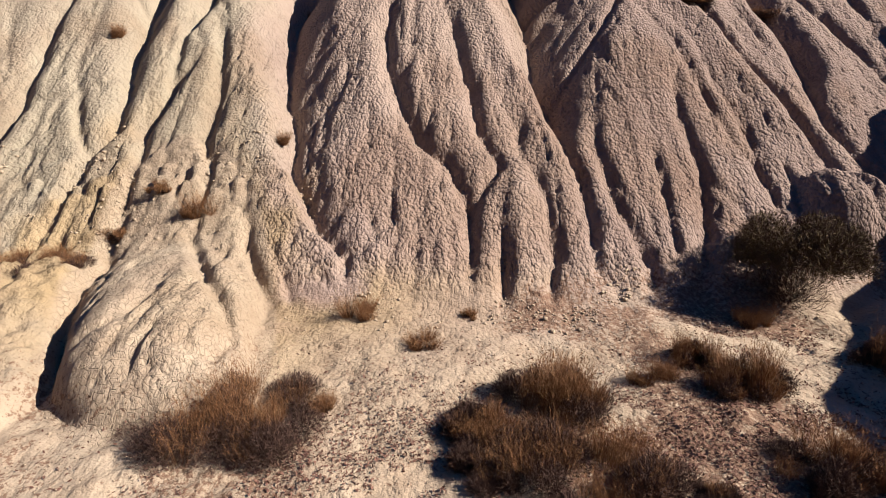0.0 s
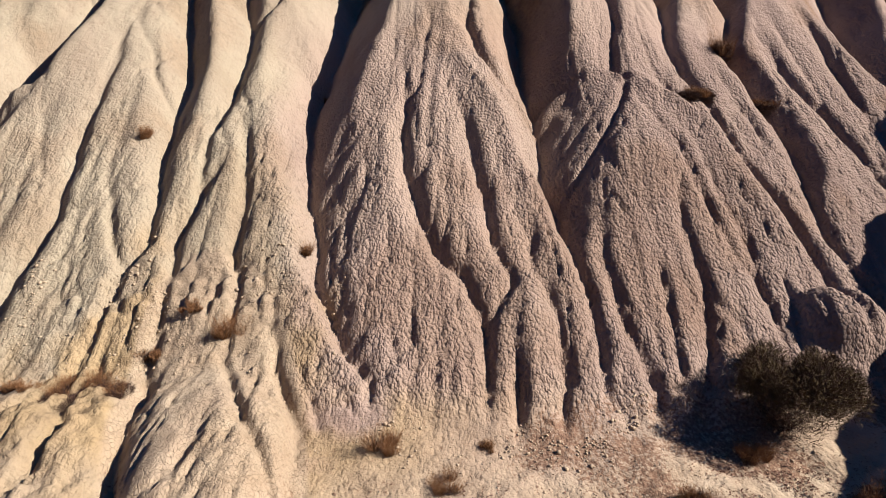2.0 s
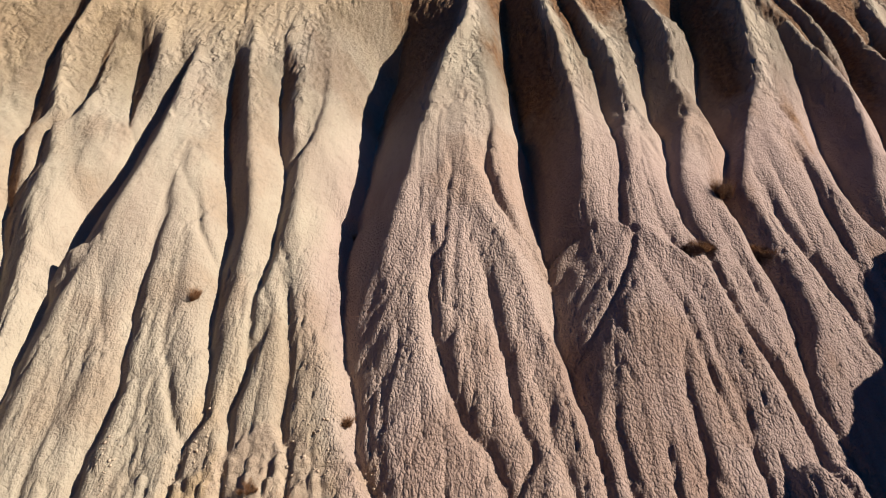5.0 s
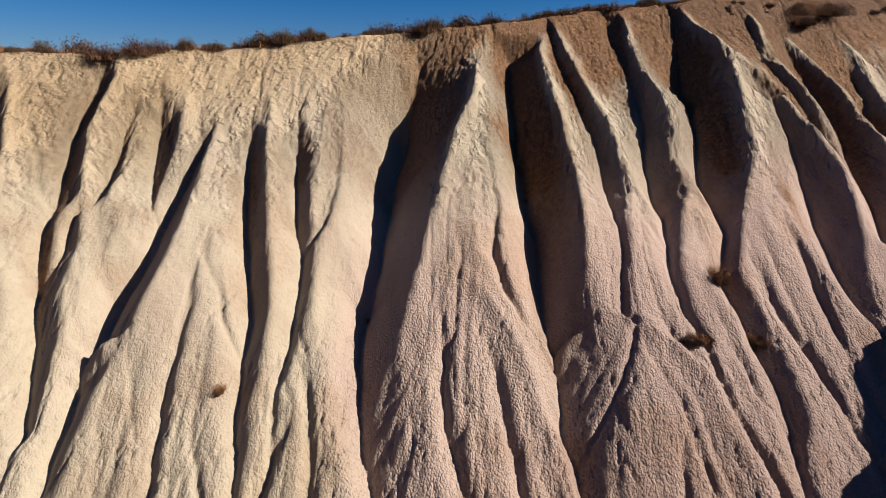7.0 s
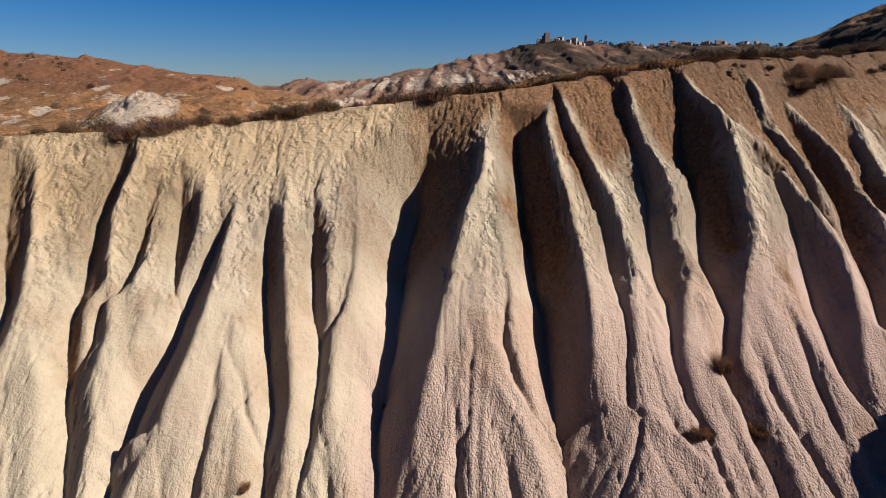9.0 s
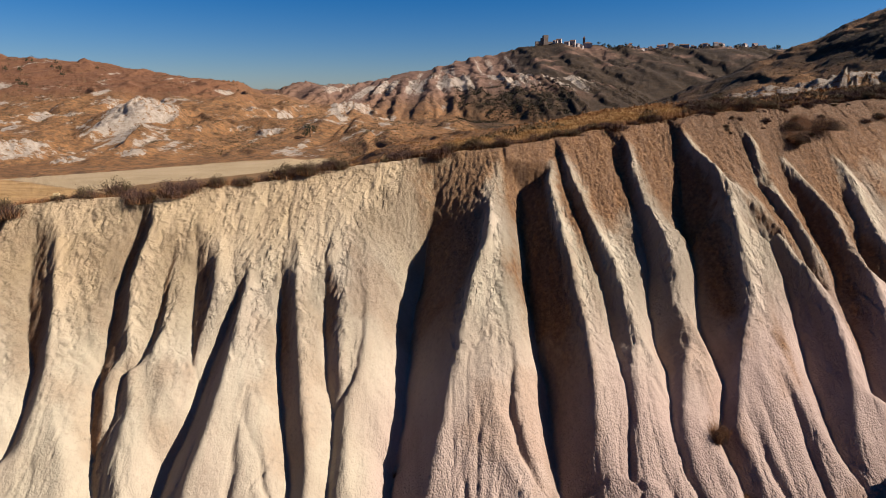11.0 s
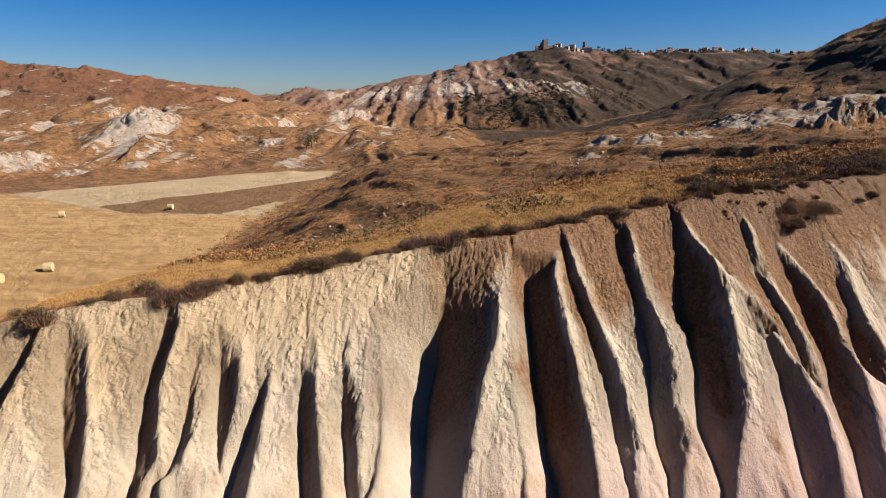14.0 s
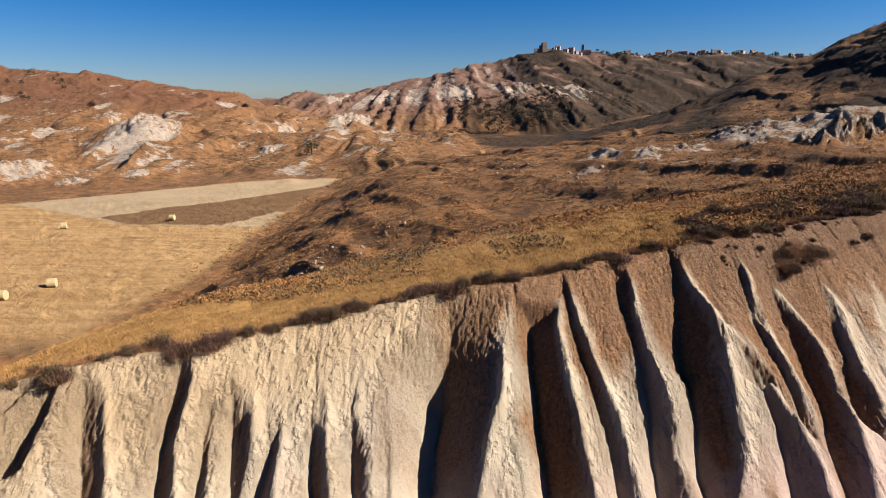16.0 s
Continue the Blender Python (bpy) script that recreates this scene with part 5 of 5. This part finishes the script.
def scattered(name, x, y, tall, width, blades, material, label, rng, spread=0.5, category="grass"):
    """Tufts of a few blades at many places, as one object."""
    n = len(x)
    z = surface(x, y)
    x, y, z, tall, width, spread = (np.repeat(v, blades) for v in (x, y, z, tall, width, np.broadcast_to(spread, n)))
    m = n * blades
    a, r = rng.random(m) * 2 * np.pi, rng.random(m) * spread
    base = np.stack([x + 0.5 * r * np.cos(a), y + 0.5 * r * np.sin(a), z - 0.05], -1)
    h = tall * (0.5 + 0.6 * rng.random(m))
    tip = base + np.stack([0.6 * r * np.cos(a), 0.6 * r * np.sin(a), h], -1)
    b = rng.random(m) * np.pi
    side = np.stack([np.cos(b), np.sin(b), 0 * b], -1) * width[:, None]
    co = np.stack([base - side, base + side, tip], 1).reshape(-1, 3)
    ob = new(name, mesh_from_arrays(name, co, np.arange(3 * m).reshape(-1, 3), material, smooth=False))
    return tagged(ob, label, category, kind="stuff")


rng = np.random.default_rng(91)
# golden grass on the strip behind the rim
n = 36000
gxs = -24 + 52 * rng.random(n) ** 1.2
gys = rim_line(gxs)[0] + 0.15 + np.abs(rng.normal(0, 1, n)) * np.where(gxs < -5, 6.5, 4.2)
scattered("golden_grass", gxs, gys, rng.uniform(0.08, 0.20, n), np.full(n, 0.013), 5, GOLD_GRASS, "tall dry golden grass behind the rim", rng, 0.30)
n = 5000
gxs = rng.uniform(-24, 27, n)
gys = rim_line(gxs)[0] + np.abs(rng.normal(0, 1, n)) * 0.45 - 0.05
scattered("rim_grass", gxs, gys, rng.uniform(0.10, 0.32, n), np.full(n, 0.012), 6, DRY_GRASS, "dry brown grass hanging over the rim", rng, 0.25)
n = 9000
gxs = rng.uniform(5, 30, n)
gys = rim_line(gxs)[0] + rng.uniform(0, 9, n)
scattered("brown_grass", gxs, gys, rng.uniform(0.06, 0.18, n), np.full(n, 0.014), 6, HILL_BROWN, "dry brown grass behind the high end of the rim", rng, 0.4)
# grass and scrub over the spur
n = 16000
depth = np.exp(rng.uniform(np.log(26), np.log(170), n))
sxs = depth * rng.uniform(-0.55, 0.95, n)
keep = (sxs > -44) & (depth > rim_line(sxs)[0] + 2.5)
sxs, depth = sxs[keep], depth[keep]
scattered("hill_grass", sxs, depth, rng.uniform(0.08, 0.22, len(sxs)), 0.010 + depth * 0.0004, 6, HILL_BROWN, "dry brown grass on the hillside", rng, 0.6)


def scrub_clumps(name, x, y, radius, leaves, material, label, rng):
    n = len(x)
    z = surface(x, y)
    m = n * leaves
    X, Y, Z, R = (np.repeat(v, leaves) for v in (x, y, z, radius))
    u = rng.normal(0, 1, (m, 3))
    u /= np.linalg.norm(u, axis=1)[:, None]
    u[:, 2] = np.abs(u[:, 2])
    p = np.stack([X, Y, Z], -1) + u * (0.35 + 0.65 * rng.random(m))[:, None] * np.stack([R, R, 0.62 * R], -1)
    d1, d2 = rng.normal(0, 1, (m, 3)), rng.normal(0, 1, (m, 3))
    d1 /= np.linalg.norm(d1, axis=1)[:, None]
    d2 /= np.linalg.norm(d2, axis=1)[:, None]
    s = (0.20 * R * (0.6 + 0.8 * rng.random(m)))[:, None]
    co = np.stack([p - d1 * s, p + d1 * s, p + d2 * s], 1).reshape(-1, 3)
    ob = new(name, mesh_from_arrays(name, co, np.arange(3 * m).reshape(-1, 3), material, smooth=False))
    return tagged(ob, label, "scrub", kind="stuff")


def scrub_places(n, lo, hi, left, right, seed, cover):
    d = np.exp(rng.uniform(np.log(lo), np.log(hi), n))
    x = d * rng.uniform(left, right, n)
    clump = fbm(x / 7, d / 7, 3, seed) + rng.normal(0, 0.15, n)
    ok = (clump > cover) & (x > -46) & (d > rim_line(x)[0] + np.where(x > 9, 0.6, 3.0))
    return x[ok], d[ok]


x, y = scrub_places(17000, 27, 190, -0.6, 1.0, 131, 0.0)
scrub_clumps("hill_scrub", x, y, rng.uniform(0.14, 0.50, len(x)) * (0.8 + y / 130), 16, HILL_BROWN, "low brown scrub on the hillside", rng)
x, y = scrub_places(13000, 27, 190, -0.6, 1.0, 137, 0.32)
scrub_clumps("hill_scrub", x, y, rng.uniform(0.15, 0.45, len(x)) * (0.8 + y / 130), 18, SCRUB, "grey-green scrub on the hillside", rng)


# scrub on the far hills
n = 26000
d = np.exp(rng.uniform(np.log(185), np.log(800), n))
x = d * rng.uniform(-0.85, 0.9, n)
ok = (fbm(x / 30, d / 40, 4, 141) + rng.normal(0, 0.25, n) > -0.05) & (ground_height(x, d) > -7.5) & ((x > -44) | (d > 225))
x, y = x[ok], d[ok]
scrub_clumps("far_scrub", x, y, rng.uniform(0.5, 1.5, len(x)) * (0.6 + y / 500), 9, SCRUB, "dark scrub dotting the far hills", rng)


n = 2600
d = rng.uniform(480, 625, n)
x = d * rng.uniform(0.015, 0.215, n)
ok = fbm(x / 25, d / 30, 3, 145) > -0.35
x, y = x[ok], d[ok]
scrub_clumps("wood", x, y, rng.uniform(1.6, 3.6, len(x)), 12, DARK_WOOD, "dark wooded slope below the bare cliffs", rng)


# ---- loose stones ----
def stones(name, x, y, size, material, label, rng):
    """Small angular clods, as one object."""
    n = len(x)
    corner = np.array([(-1, -1, -0.6), (1, -1, -0.6), (1, 1, -0.6), (-1, 1, -0.6), (-0.7, -0.7, 0.7), (0.7, -0.7, 0.7), (0.7, 0.7, 0.7), (-0.7, 0.7, 0.7)])
    quad = np.array([(0, 3, 2, 1), (4, 5, 6, 7), (0, 1, 5, 4), (1, 2, 6, 5), (2, 3, 7, 6), (3, 0, 4, 7)])
    a = rng.random(n) * 2 * np.pi
    c, s = np.cos(a)[:, None], np.sin(a)[:, None]
    v = corner[None] * (1 + rng.normal(0, 0.28, (n, 8, 3))) * (size[:, None] * rng.uniform(0.6, 1.2, (n, 3)))[:, None, :]
    vx, vy = v[..., 0] * c - v[..., 1] * s, v[..., 0] * s + v[..., 1] * c
    z = surface(x, y)
    co = np.stack([vx + x[:, None], vy + y[:, None], v[..., 2] + z[:, None] + 0.3 * size[:, None]], -1).reshape(-1, 3)
    faces = (np.arange(n)[:, None, None] * 8 + quad[None]).reshape(-1, 4)
    ob = new(name, mesh_from_arrays(name, co, faces, material, smooth=False))
    return tagged(ob, label, "stones", kind="stuff")


CLOD = plain_material("clay_clods", (0.34, 0.26, 0.19), (0.52, 0.41, 0.30), 5)
n = 3000
x, y = rng.uniform(-5.5, 4.5, n), rng.uniform(2.4, 6.4, n)
ok = ground_height(x, y) < 1.32 + 0.085 * (y - 4.6)
x, y = x[ok], y[ok]
stones("clay_clods", x, y, np.minimum(np.exp(rng.normal(-5.3, 0.4, len(x))), 0.013), CLOD, "small crumbled clay clods on the ground", rng)


# rubble on the ledge above the hump and along the toe of the slope
x = np.concatenate([rng.uniform(-7, -1.8, 1500), rng.normal(2.6, 0.8, 900), rng.uniform(-1.5, 3.5, 500)])
y = np.concatenate([rng.normal(8.15, 0.45, 1500), rng.normal(6.35, 0.30, 900), rng.normal(6.45, 0.25, 500)])
ok = fbm(x * 1.3, y * 1.3, 3, 153) > -0.1
stones("clay_rubble", x[ok], y[ok], np.clip(np.exp(rng.normal(-4.6, 0.45, int(ok.sum()))), 0.005, 0.03), CLOD, "crumbled clay lumps at the toe of the slope", rng)


# pale clay outcrops breaking through the scrub behind the rim
OUTCROPS = ((-16.5, 54.5, 1.8, 34), (-22.4, 61.6, 2.6, 40), (-8.9, 66.6, 2.0, 24), (20.5, 91.2, 3.6, 60), (12.5, 107.0, 3.5, 30), (52.0, 117.0, 6.0, 90), (-13.0, 58.0, 3.5, 24))
x = np.concatenate([rng.normal(ox, r, k) for ox, oy, r, k in OUTCROPS])
y = np.concatenate([rng.normal(oy, 0.8 * r, k) for ox, oy, r, k in OUTCROPS])
PALE_ROCK = plain_material("pale_clay_rock", (0.20, 0.145, 0.10), (0.34, 0.265, 0.20), 1.2, depth=0.05)
stones("clay_outcrop", x, y, np.clip(np.exp(rng.normal(-2.2, 0.5, len(x))), 0.05, 0.32), PALE_ROCK, "pale clay lumps showing through dry scrub", rng)


def leaf_scatter(name, x, y, size, material, label, rng):
    """Fallen leaves and bits of twig lying on the ground, as one object."""
    n = len(x)
    p = np.stack([x, y, surface(x, y) + 0.012], -1)
    d = rng.normal(0, 1, (n, 3)) * (1, 1, 0.45)
    e = rng.normal(0, 1, (n, 3)) * (1, 1, 0.45)
    d, e = unit(d) * size[:, None], unit(e) * size[:, None]
    co = np.stack([p - d, p + 0.6 * e, p + d, p - 0.6 * e], 1).reshape(-1, 3)
    ob = new(name, mesh_from_arrays(name, co, np.arange(4 * n).reshape(-1, 4), material, smooth=False))
    return tagged(ob, label, "leaf litter", kind="stuff")


LITTER_BEDS = ((1.0, 4.1, 0.9, 7000), (3.2, 4.2, 0.7, 6000), (-1.3, 3.75, 0.8, 3200), (2.2, 3.5, 0.8, 4500), (-0.2, 4.0, 1.3, 2500), (3.9, 5.7, 0.6, 2200), (0.5, 5.0, 1.0, 1400), (2.4, 4.9, 0.8, 1200))
lx = np.concatenate([rng.normal(bx, br, bn) for bx, by, br, bn in LITTER_BEDS])
ly = np.concatenate([rng.normal(by, 0.5 * br, bn) for bx, by, br, bn in LITTER_BEDS])
ok = (fbm(lx * 3, ly * 3, 3, 151) > -0.25) & (ground_height(lx, ly) < 1.42 + 0.085 * (ly - 4.6)) & (ly > 1.5)
leaf_scatter("leaf_litter", lx[ok], ly[ok], rng.uniform(0.007, 0.020, int(ok.sum())), LEAF_LITTER, "reddish brown fallen leaves and twigs under the shrubs", rng)



# ---- hay bales ----
def hay_bale(x, y, turn):
    root = new("hay_bale")
    bm = bmesh.new()
    rings, seg = [], 40
    rng_b = random.Random(int(abs(x) * 10))
    for i, (u, r) in enumerate(((-0.60, 0.70), (-0.57, 0.745), (-0.3, 0.755), (0.0, 0.75), (0.3, 0.757), (0.57, 0.745), (0.60, 0.70))):
        rings.append([bm.verts.new((u, (r + rng_b.uniform(-0.012, 0.012)) * math.cos(k * 2 * math.pi / seg),
                                    0.72 + (r + rng_b.uniform(-0.012, 0.012)) * math.sin(k * 2 * math.pi / seg) * 0.97)) for k in range(seg)])
    for a_ring, b_ring in zip(rings, rings[1:]):
        for k in range(seg):
            bm.faces.new((a_ring[k], a_ring[(k + 1) % seg], b_ring[(k + 1) % seg], b_ring[k]))
    part("roll", bm, STRAW, root)
    for end in (-1, 1):
        bm = bmesh.new()
        loops = []
        for j, r in enumerate((0.70, 0.58, 0.56, 0.42, 0.40, 0.24, 0.22, 0.06)):
            u = end * (0.60 - (0.025 if j % 4 in (1, 2) else 0.0))
            loops.append([bm.verts.new((u, r * math.cos(k * 2 * math.pi / seg), 0.72 + r * 0.97 * math.sin(k * 2 * math.pi / seg))) for k in range(seg)])
        for p_loop, q_loop in zip(loops, loops[1:]):
            for k in range(seg):
                bm.faces.new((p_loop[k], p_loop[(k + 1) % seg], q_loop[(k + 1) % seg], q_loop[k]))
        bm.faces.new(loops[-1])
        bmesh.ops.recalc_face_normals(bm, faces=bm.faces)
        part("end_face", bm, STRAW, root)
    root.matrix_basis = pose(x, y, height_at(x, y), 0, 0, turn)
    return tagged(root, "round straw bale lying on the stubble field", "hay bale", "bales on the field")


for x, y, turn in ((-63.0, 81.6, 20), (-66.5, 76.0, 10), (-90.0, 125.0, 25), (-69.5, 134.6, 5)):
    hay_bale(x, y, turn)


# ---- trees on the hills, the town and the castle ----
def tree(x, y, tall, seed, label="small dark tree on the far hillside"):
    rng_t = np.random.default_rng(seed)
    root = new("tree")
    bm = bmesh.new()
    rings = []
    for i, (h, r) in enumerate(((-0.05, 0.055), (0.15, 0.04), (0.35, 0.03), (0.6, 0.012))):
        rings.append([bm.verts.new((tall * (r * math.cos(k * 1.0472) + 0.02 * i), tall * r * math.sin(k * 1.0472), tall * h)) for k in range(6)])
    for lo, hi in zip(rings, rings[1:]):
        for k in range(6):
            bm.faces.new((lo[k], lo[(k + 1) % 6], hi[(k + 1) % 6], hi[k]))
    part("trunk", bm, TWIG, root)
    co, f = leaf_arrays(rng_t, 420, 0.42 * tall, 0.62 * tall, 0.055 * tall, 16)
    new("crown", mesh_from_arrays("crown", co + (0, 0, 0.32 * tall), f, TREE_LEAF, smooth=False)).parent = root
    root.matrix_basis = pose(x, y, height_at(x, y))
    return tagged(root, label, "tree", "trees on the hills")


TREE_LEAF = plain_material("dark_leaves", (0.020, 0.024, 0.012), (0.05, 0.05, 0.026), 0.8)
rng = np.random.default_rng(15)
HILL_TREES = [tree(-330.0, 500.0, 5.0, 1), tree(-345.0, 520.0, 6.5, 2), tree(-370.0, 505.0, 4.5, 3)]


def at_bearing(p, depth):
    return (p - 784) / 982 * depth, depth


for p_t, depth, s in ((80, 545, 1.0), (88, 545, 0.9), (128, 540, 0.8), (196, 545, 0.7), (40, 500, 1.1), (8, 470, 1.4), (20, 462, 1.1), (14, 480, 1.0),
                      (58, 470, 0.9), (62, 455, 0.8), (70, 458, 1.0), (120, 525, 0.8), (5, 455, 1.2), (545, 262, 1.0), (536, 260, 0.8)):
    x, y = at_bearing(p_t, depth)
    copy_thing(HILL_TREES[int(rng.integers(3))], pose(x, y, height_at(x, y), 0, 0, float(rng.random() * 360))).scale = (s, s, s)


def house(wide, deep, tall, plaster):
    """A small town house with a gabled roof and window openings."""
    root = new("house")
    bm = bmesh.new()
    w, d = wide / 2, deep / 2
    base = [bm.verts.new(v) for v in ((-w, -d, -3), (w, -d, -3), (w, d, -3), (-w, d, -3))]
    eave = [bm.verts.new(v) for v in ((-w, -d, tall), (w, -d, tall), (w, d, tall), (-w, d, tall))]
    ridge = [bm.verts.new((-w, 0, tall + 0.28 * deep)), bm.verts.new((w, 0, tall + 0.28 * deep))]
    for k in range(4):
        bm.faces.new((base[k], base[(k + 1) % 4], eave[(k + 1) % 4], eave[k]))
    bm.faces.new((eave[1], eave[2], ridge[1]))
    bm.faces.new((eave[3], eave[0], ridge[0]))
    part("wall", bm, plaster, root)
    for side in (-1, 1):
        bm = bmesh.new()
        o = 0.4
        low = [bm.verts.new((u * (w + o), side * (d + o), tall - 0.15)) for u in (-1, 1)]
        high = [bm.verts.new((u * (w + o), 0, tall + 0.28 * deep + 0.1)) for u in (1, -1)]
        f = bm.faces.new(low + high)
        grown = bmesh.ops.extrude_face_region(bm, geom=[f])
        bmesh.ops.translate(bm, verts=[g for g in grown["geom"] if isinstance(g, bmesh.types.BMVert)], vec=(0, 0, 0.25))
        bmesh.ops.recalc_face_normals(bm, faces=bm.faces)
        part("roof", bm, ROOF_TILE, root)
    for row in range(max(1, int(tall // 3))):
        for u in (-0.5, 0.0, 0.5):
            bm = bmesh.new()
            bmesh.ops.create_cube(bm, size=1, matrix=Matrix.Translation((u * wide * 0.6, -d, 1.4 + 3 * row)) @ Matrix.Diagonal((0.9, 0.16, 1.3, 1)))
            part("window", bm, WINDOW_DARK, root)
    return tagged(root, "pale town house with a tiled roof", "house", "houses of the hill town")


WINDOW_DARK = plain_material("dark_window", (0.02, 0.02, 0.025), (0.04, 0.04, 0.05), 1.0, 0.3, spec=0.5)
TOWN = [house(10, 8, 6, PLASTER), house(14, 9, 9, STONE_WALL), house(8, 8, 8, PLASTER), house(18, 10, 11, PLASTER)]


def put_down(ob, p_t, depth, turn, s):
    x, y = at_bearing(p_t, depth)
    m = pose(x, y, height_at(x, y) - 0.5, 0, 0, turn)
    made = copy_thing(ob, m)
    made.scale = (s, s, s)
    return made


for i, ob in enumerate(TOWN):
    x, y = at_bearing(1120 + 60 * i, 1370)
    ob.matrix_basis = pose(x, y, height_at(x, y) - 0.5, 0, 0, 12 * i - 20) @ Matrix.Scale(0.65, 4)
for i in range(64):
    put_down(TOWN[int(rng.integers(4))], float(rng.uniform(1085, 1385)), float(rng.uniform(1345, 1400)), float(rng.uniform(-50, 50)), float(rng.uniform(0.4, 0.75)))
for i in range(20):
    put_down(TOWN[int(rng.integers(4))], float(962 + 62 * (i / 19) ** 0.9), float(rng.uniform(1350, 1395)), float(rng.uniform(-50, 50)), float(rng.uniform(0.45, 0.75)))
for i in range(70):
    put_down(HILL_TREES[int(rng.integers(3))], float(rng.uniform(1040, 1400)), float(rng.uniform(1320, 1395)), float(rng.uniform(0, 360)), float(rng.uniform(0.9, 1.8)))
for i in range(12):
    put_down(HILL_TREES[int(rng.integers(3))], float(rng.uniform(895, 960)), float(rng.uniform(1350, 1395)), float(rng.uniform(0, 360)), float(rng.uniform(0.7, 1.2)))


def castle(p_t, depth):
    root = new("castle")

    def block(name, cx, cy, w, d, z0, z1, teeth=True):
        bm = bmesh.new()
        bmesh.ops.create_cube(bm, size=1, matrix=Matrix.Translation((cx, cy, (z0 + z1) / 2)) @ Matrix.Diagonal((w, d, z1 - z0, 1)))
        if teeth:
            k = max(2, int(w / 2.4))
            for i in range(k):
                for s in (-1, 1):
                    bmesh.ops.create_cube(bm, size=1, matrix=Matrix.Translation((cx - w / 2 + (i + 0.5) * w / k, cy + s * (d / 2 - 0.4), z1 + 0.6)) @ Matrix.Diagonal((w / k * 0.5, 0.8, 1.2, 1)))
        part(name, bm, STONE_WALL, root)

    block("keep", 0, 0, 11, 11, -6, 19)
    block("turret", -7.5, 1, 6, 7, -6, 13)
    block("curtain_wall", 16, 0, 22, 5, -8, 5)
    block("tower", 27, 0, 8, 8, -8, 9)
    block("curtain_wall", -17, 0, 14, 4, -8, 5)
    x, y = at_bearing(p_t, depth)
    root.matrix_basis = pose(x, y, height_at(x, y), 0, 0, 10)
    return tagged(root, "ruined stone castle keep on the hilltop", "castle")


castle(951, 1375)


def church(p_t, depth):
    root = new("church")
    for name, w, d, h, cx in (("nave", 20, 10, 10, 0), ("bell_tower", 5.5, 5.5, 22, -9)):
        bm = bmesh.new()
        bmesh.ops.create_cube(bm, size=1, matrix=Matrix.Translation((cx, 0, h / 2 - 4)) @ Matrix.Diagonal((w, d, h + 8, 1)))
        part(name, bm, PLASTER if name == "nave" else STONE_WALL, root)
        bm = bmesh.new()
        bmesh.ops.create_cone(bm, cap_ends=True, segments=4, radius1=0.78 * min(w, d), radius2=0.3, depth=4,
                              matrix=Matrix.Translation((cx, 0, h + 2)) @ Matrix.Diagonal((w / min(w, d), 1, 1, 1)) @ Matrix.Rotation(math.pi / 4, 4, "Z"))
        part("roof", bm, ROOF_TILE, root)
    x, y = at_bearing(p_t, depth)
    root.matrix_basis = pose(x, y, height_at(x, y), 0, 0, -12)
    return tagged(root, "pale church with a bell tower on the ridge", "church")


church(1022, 1380)
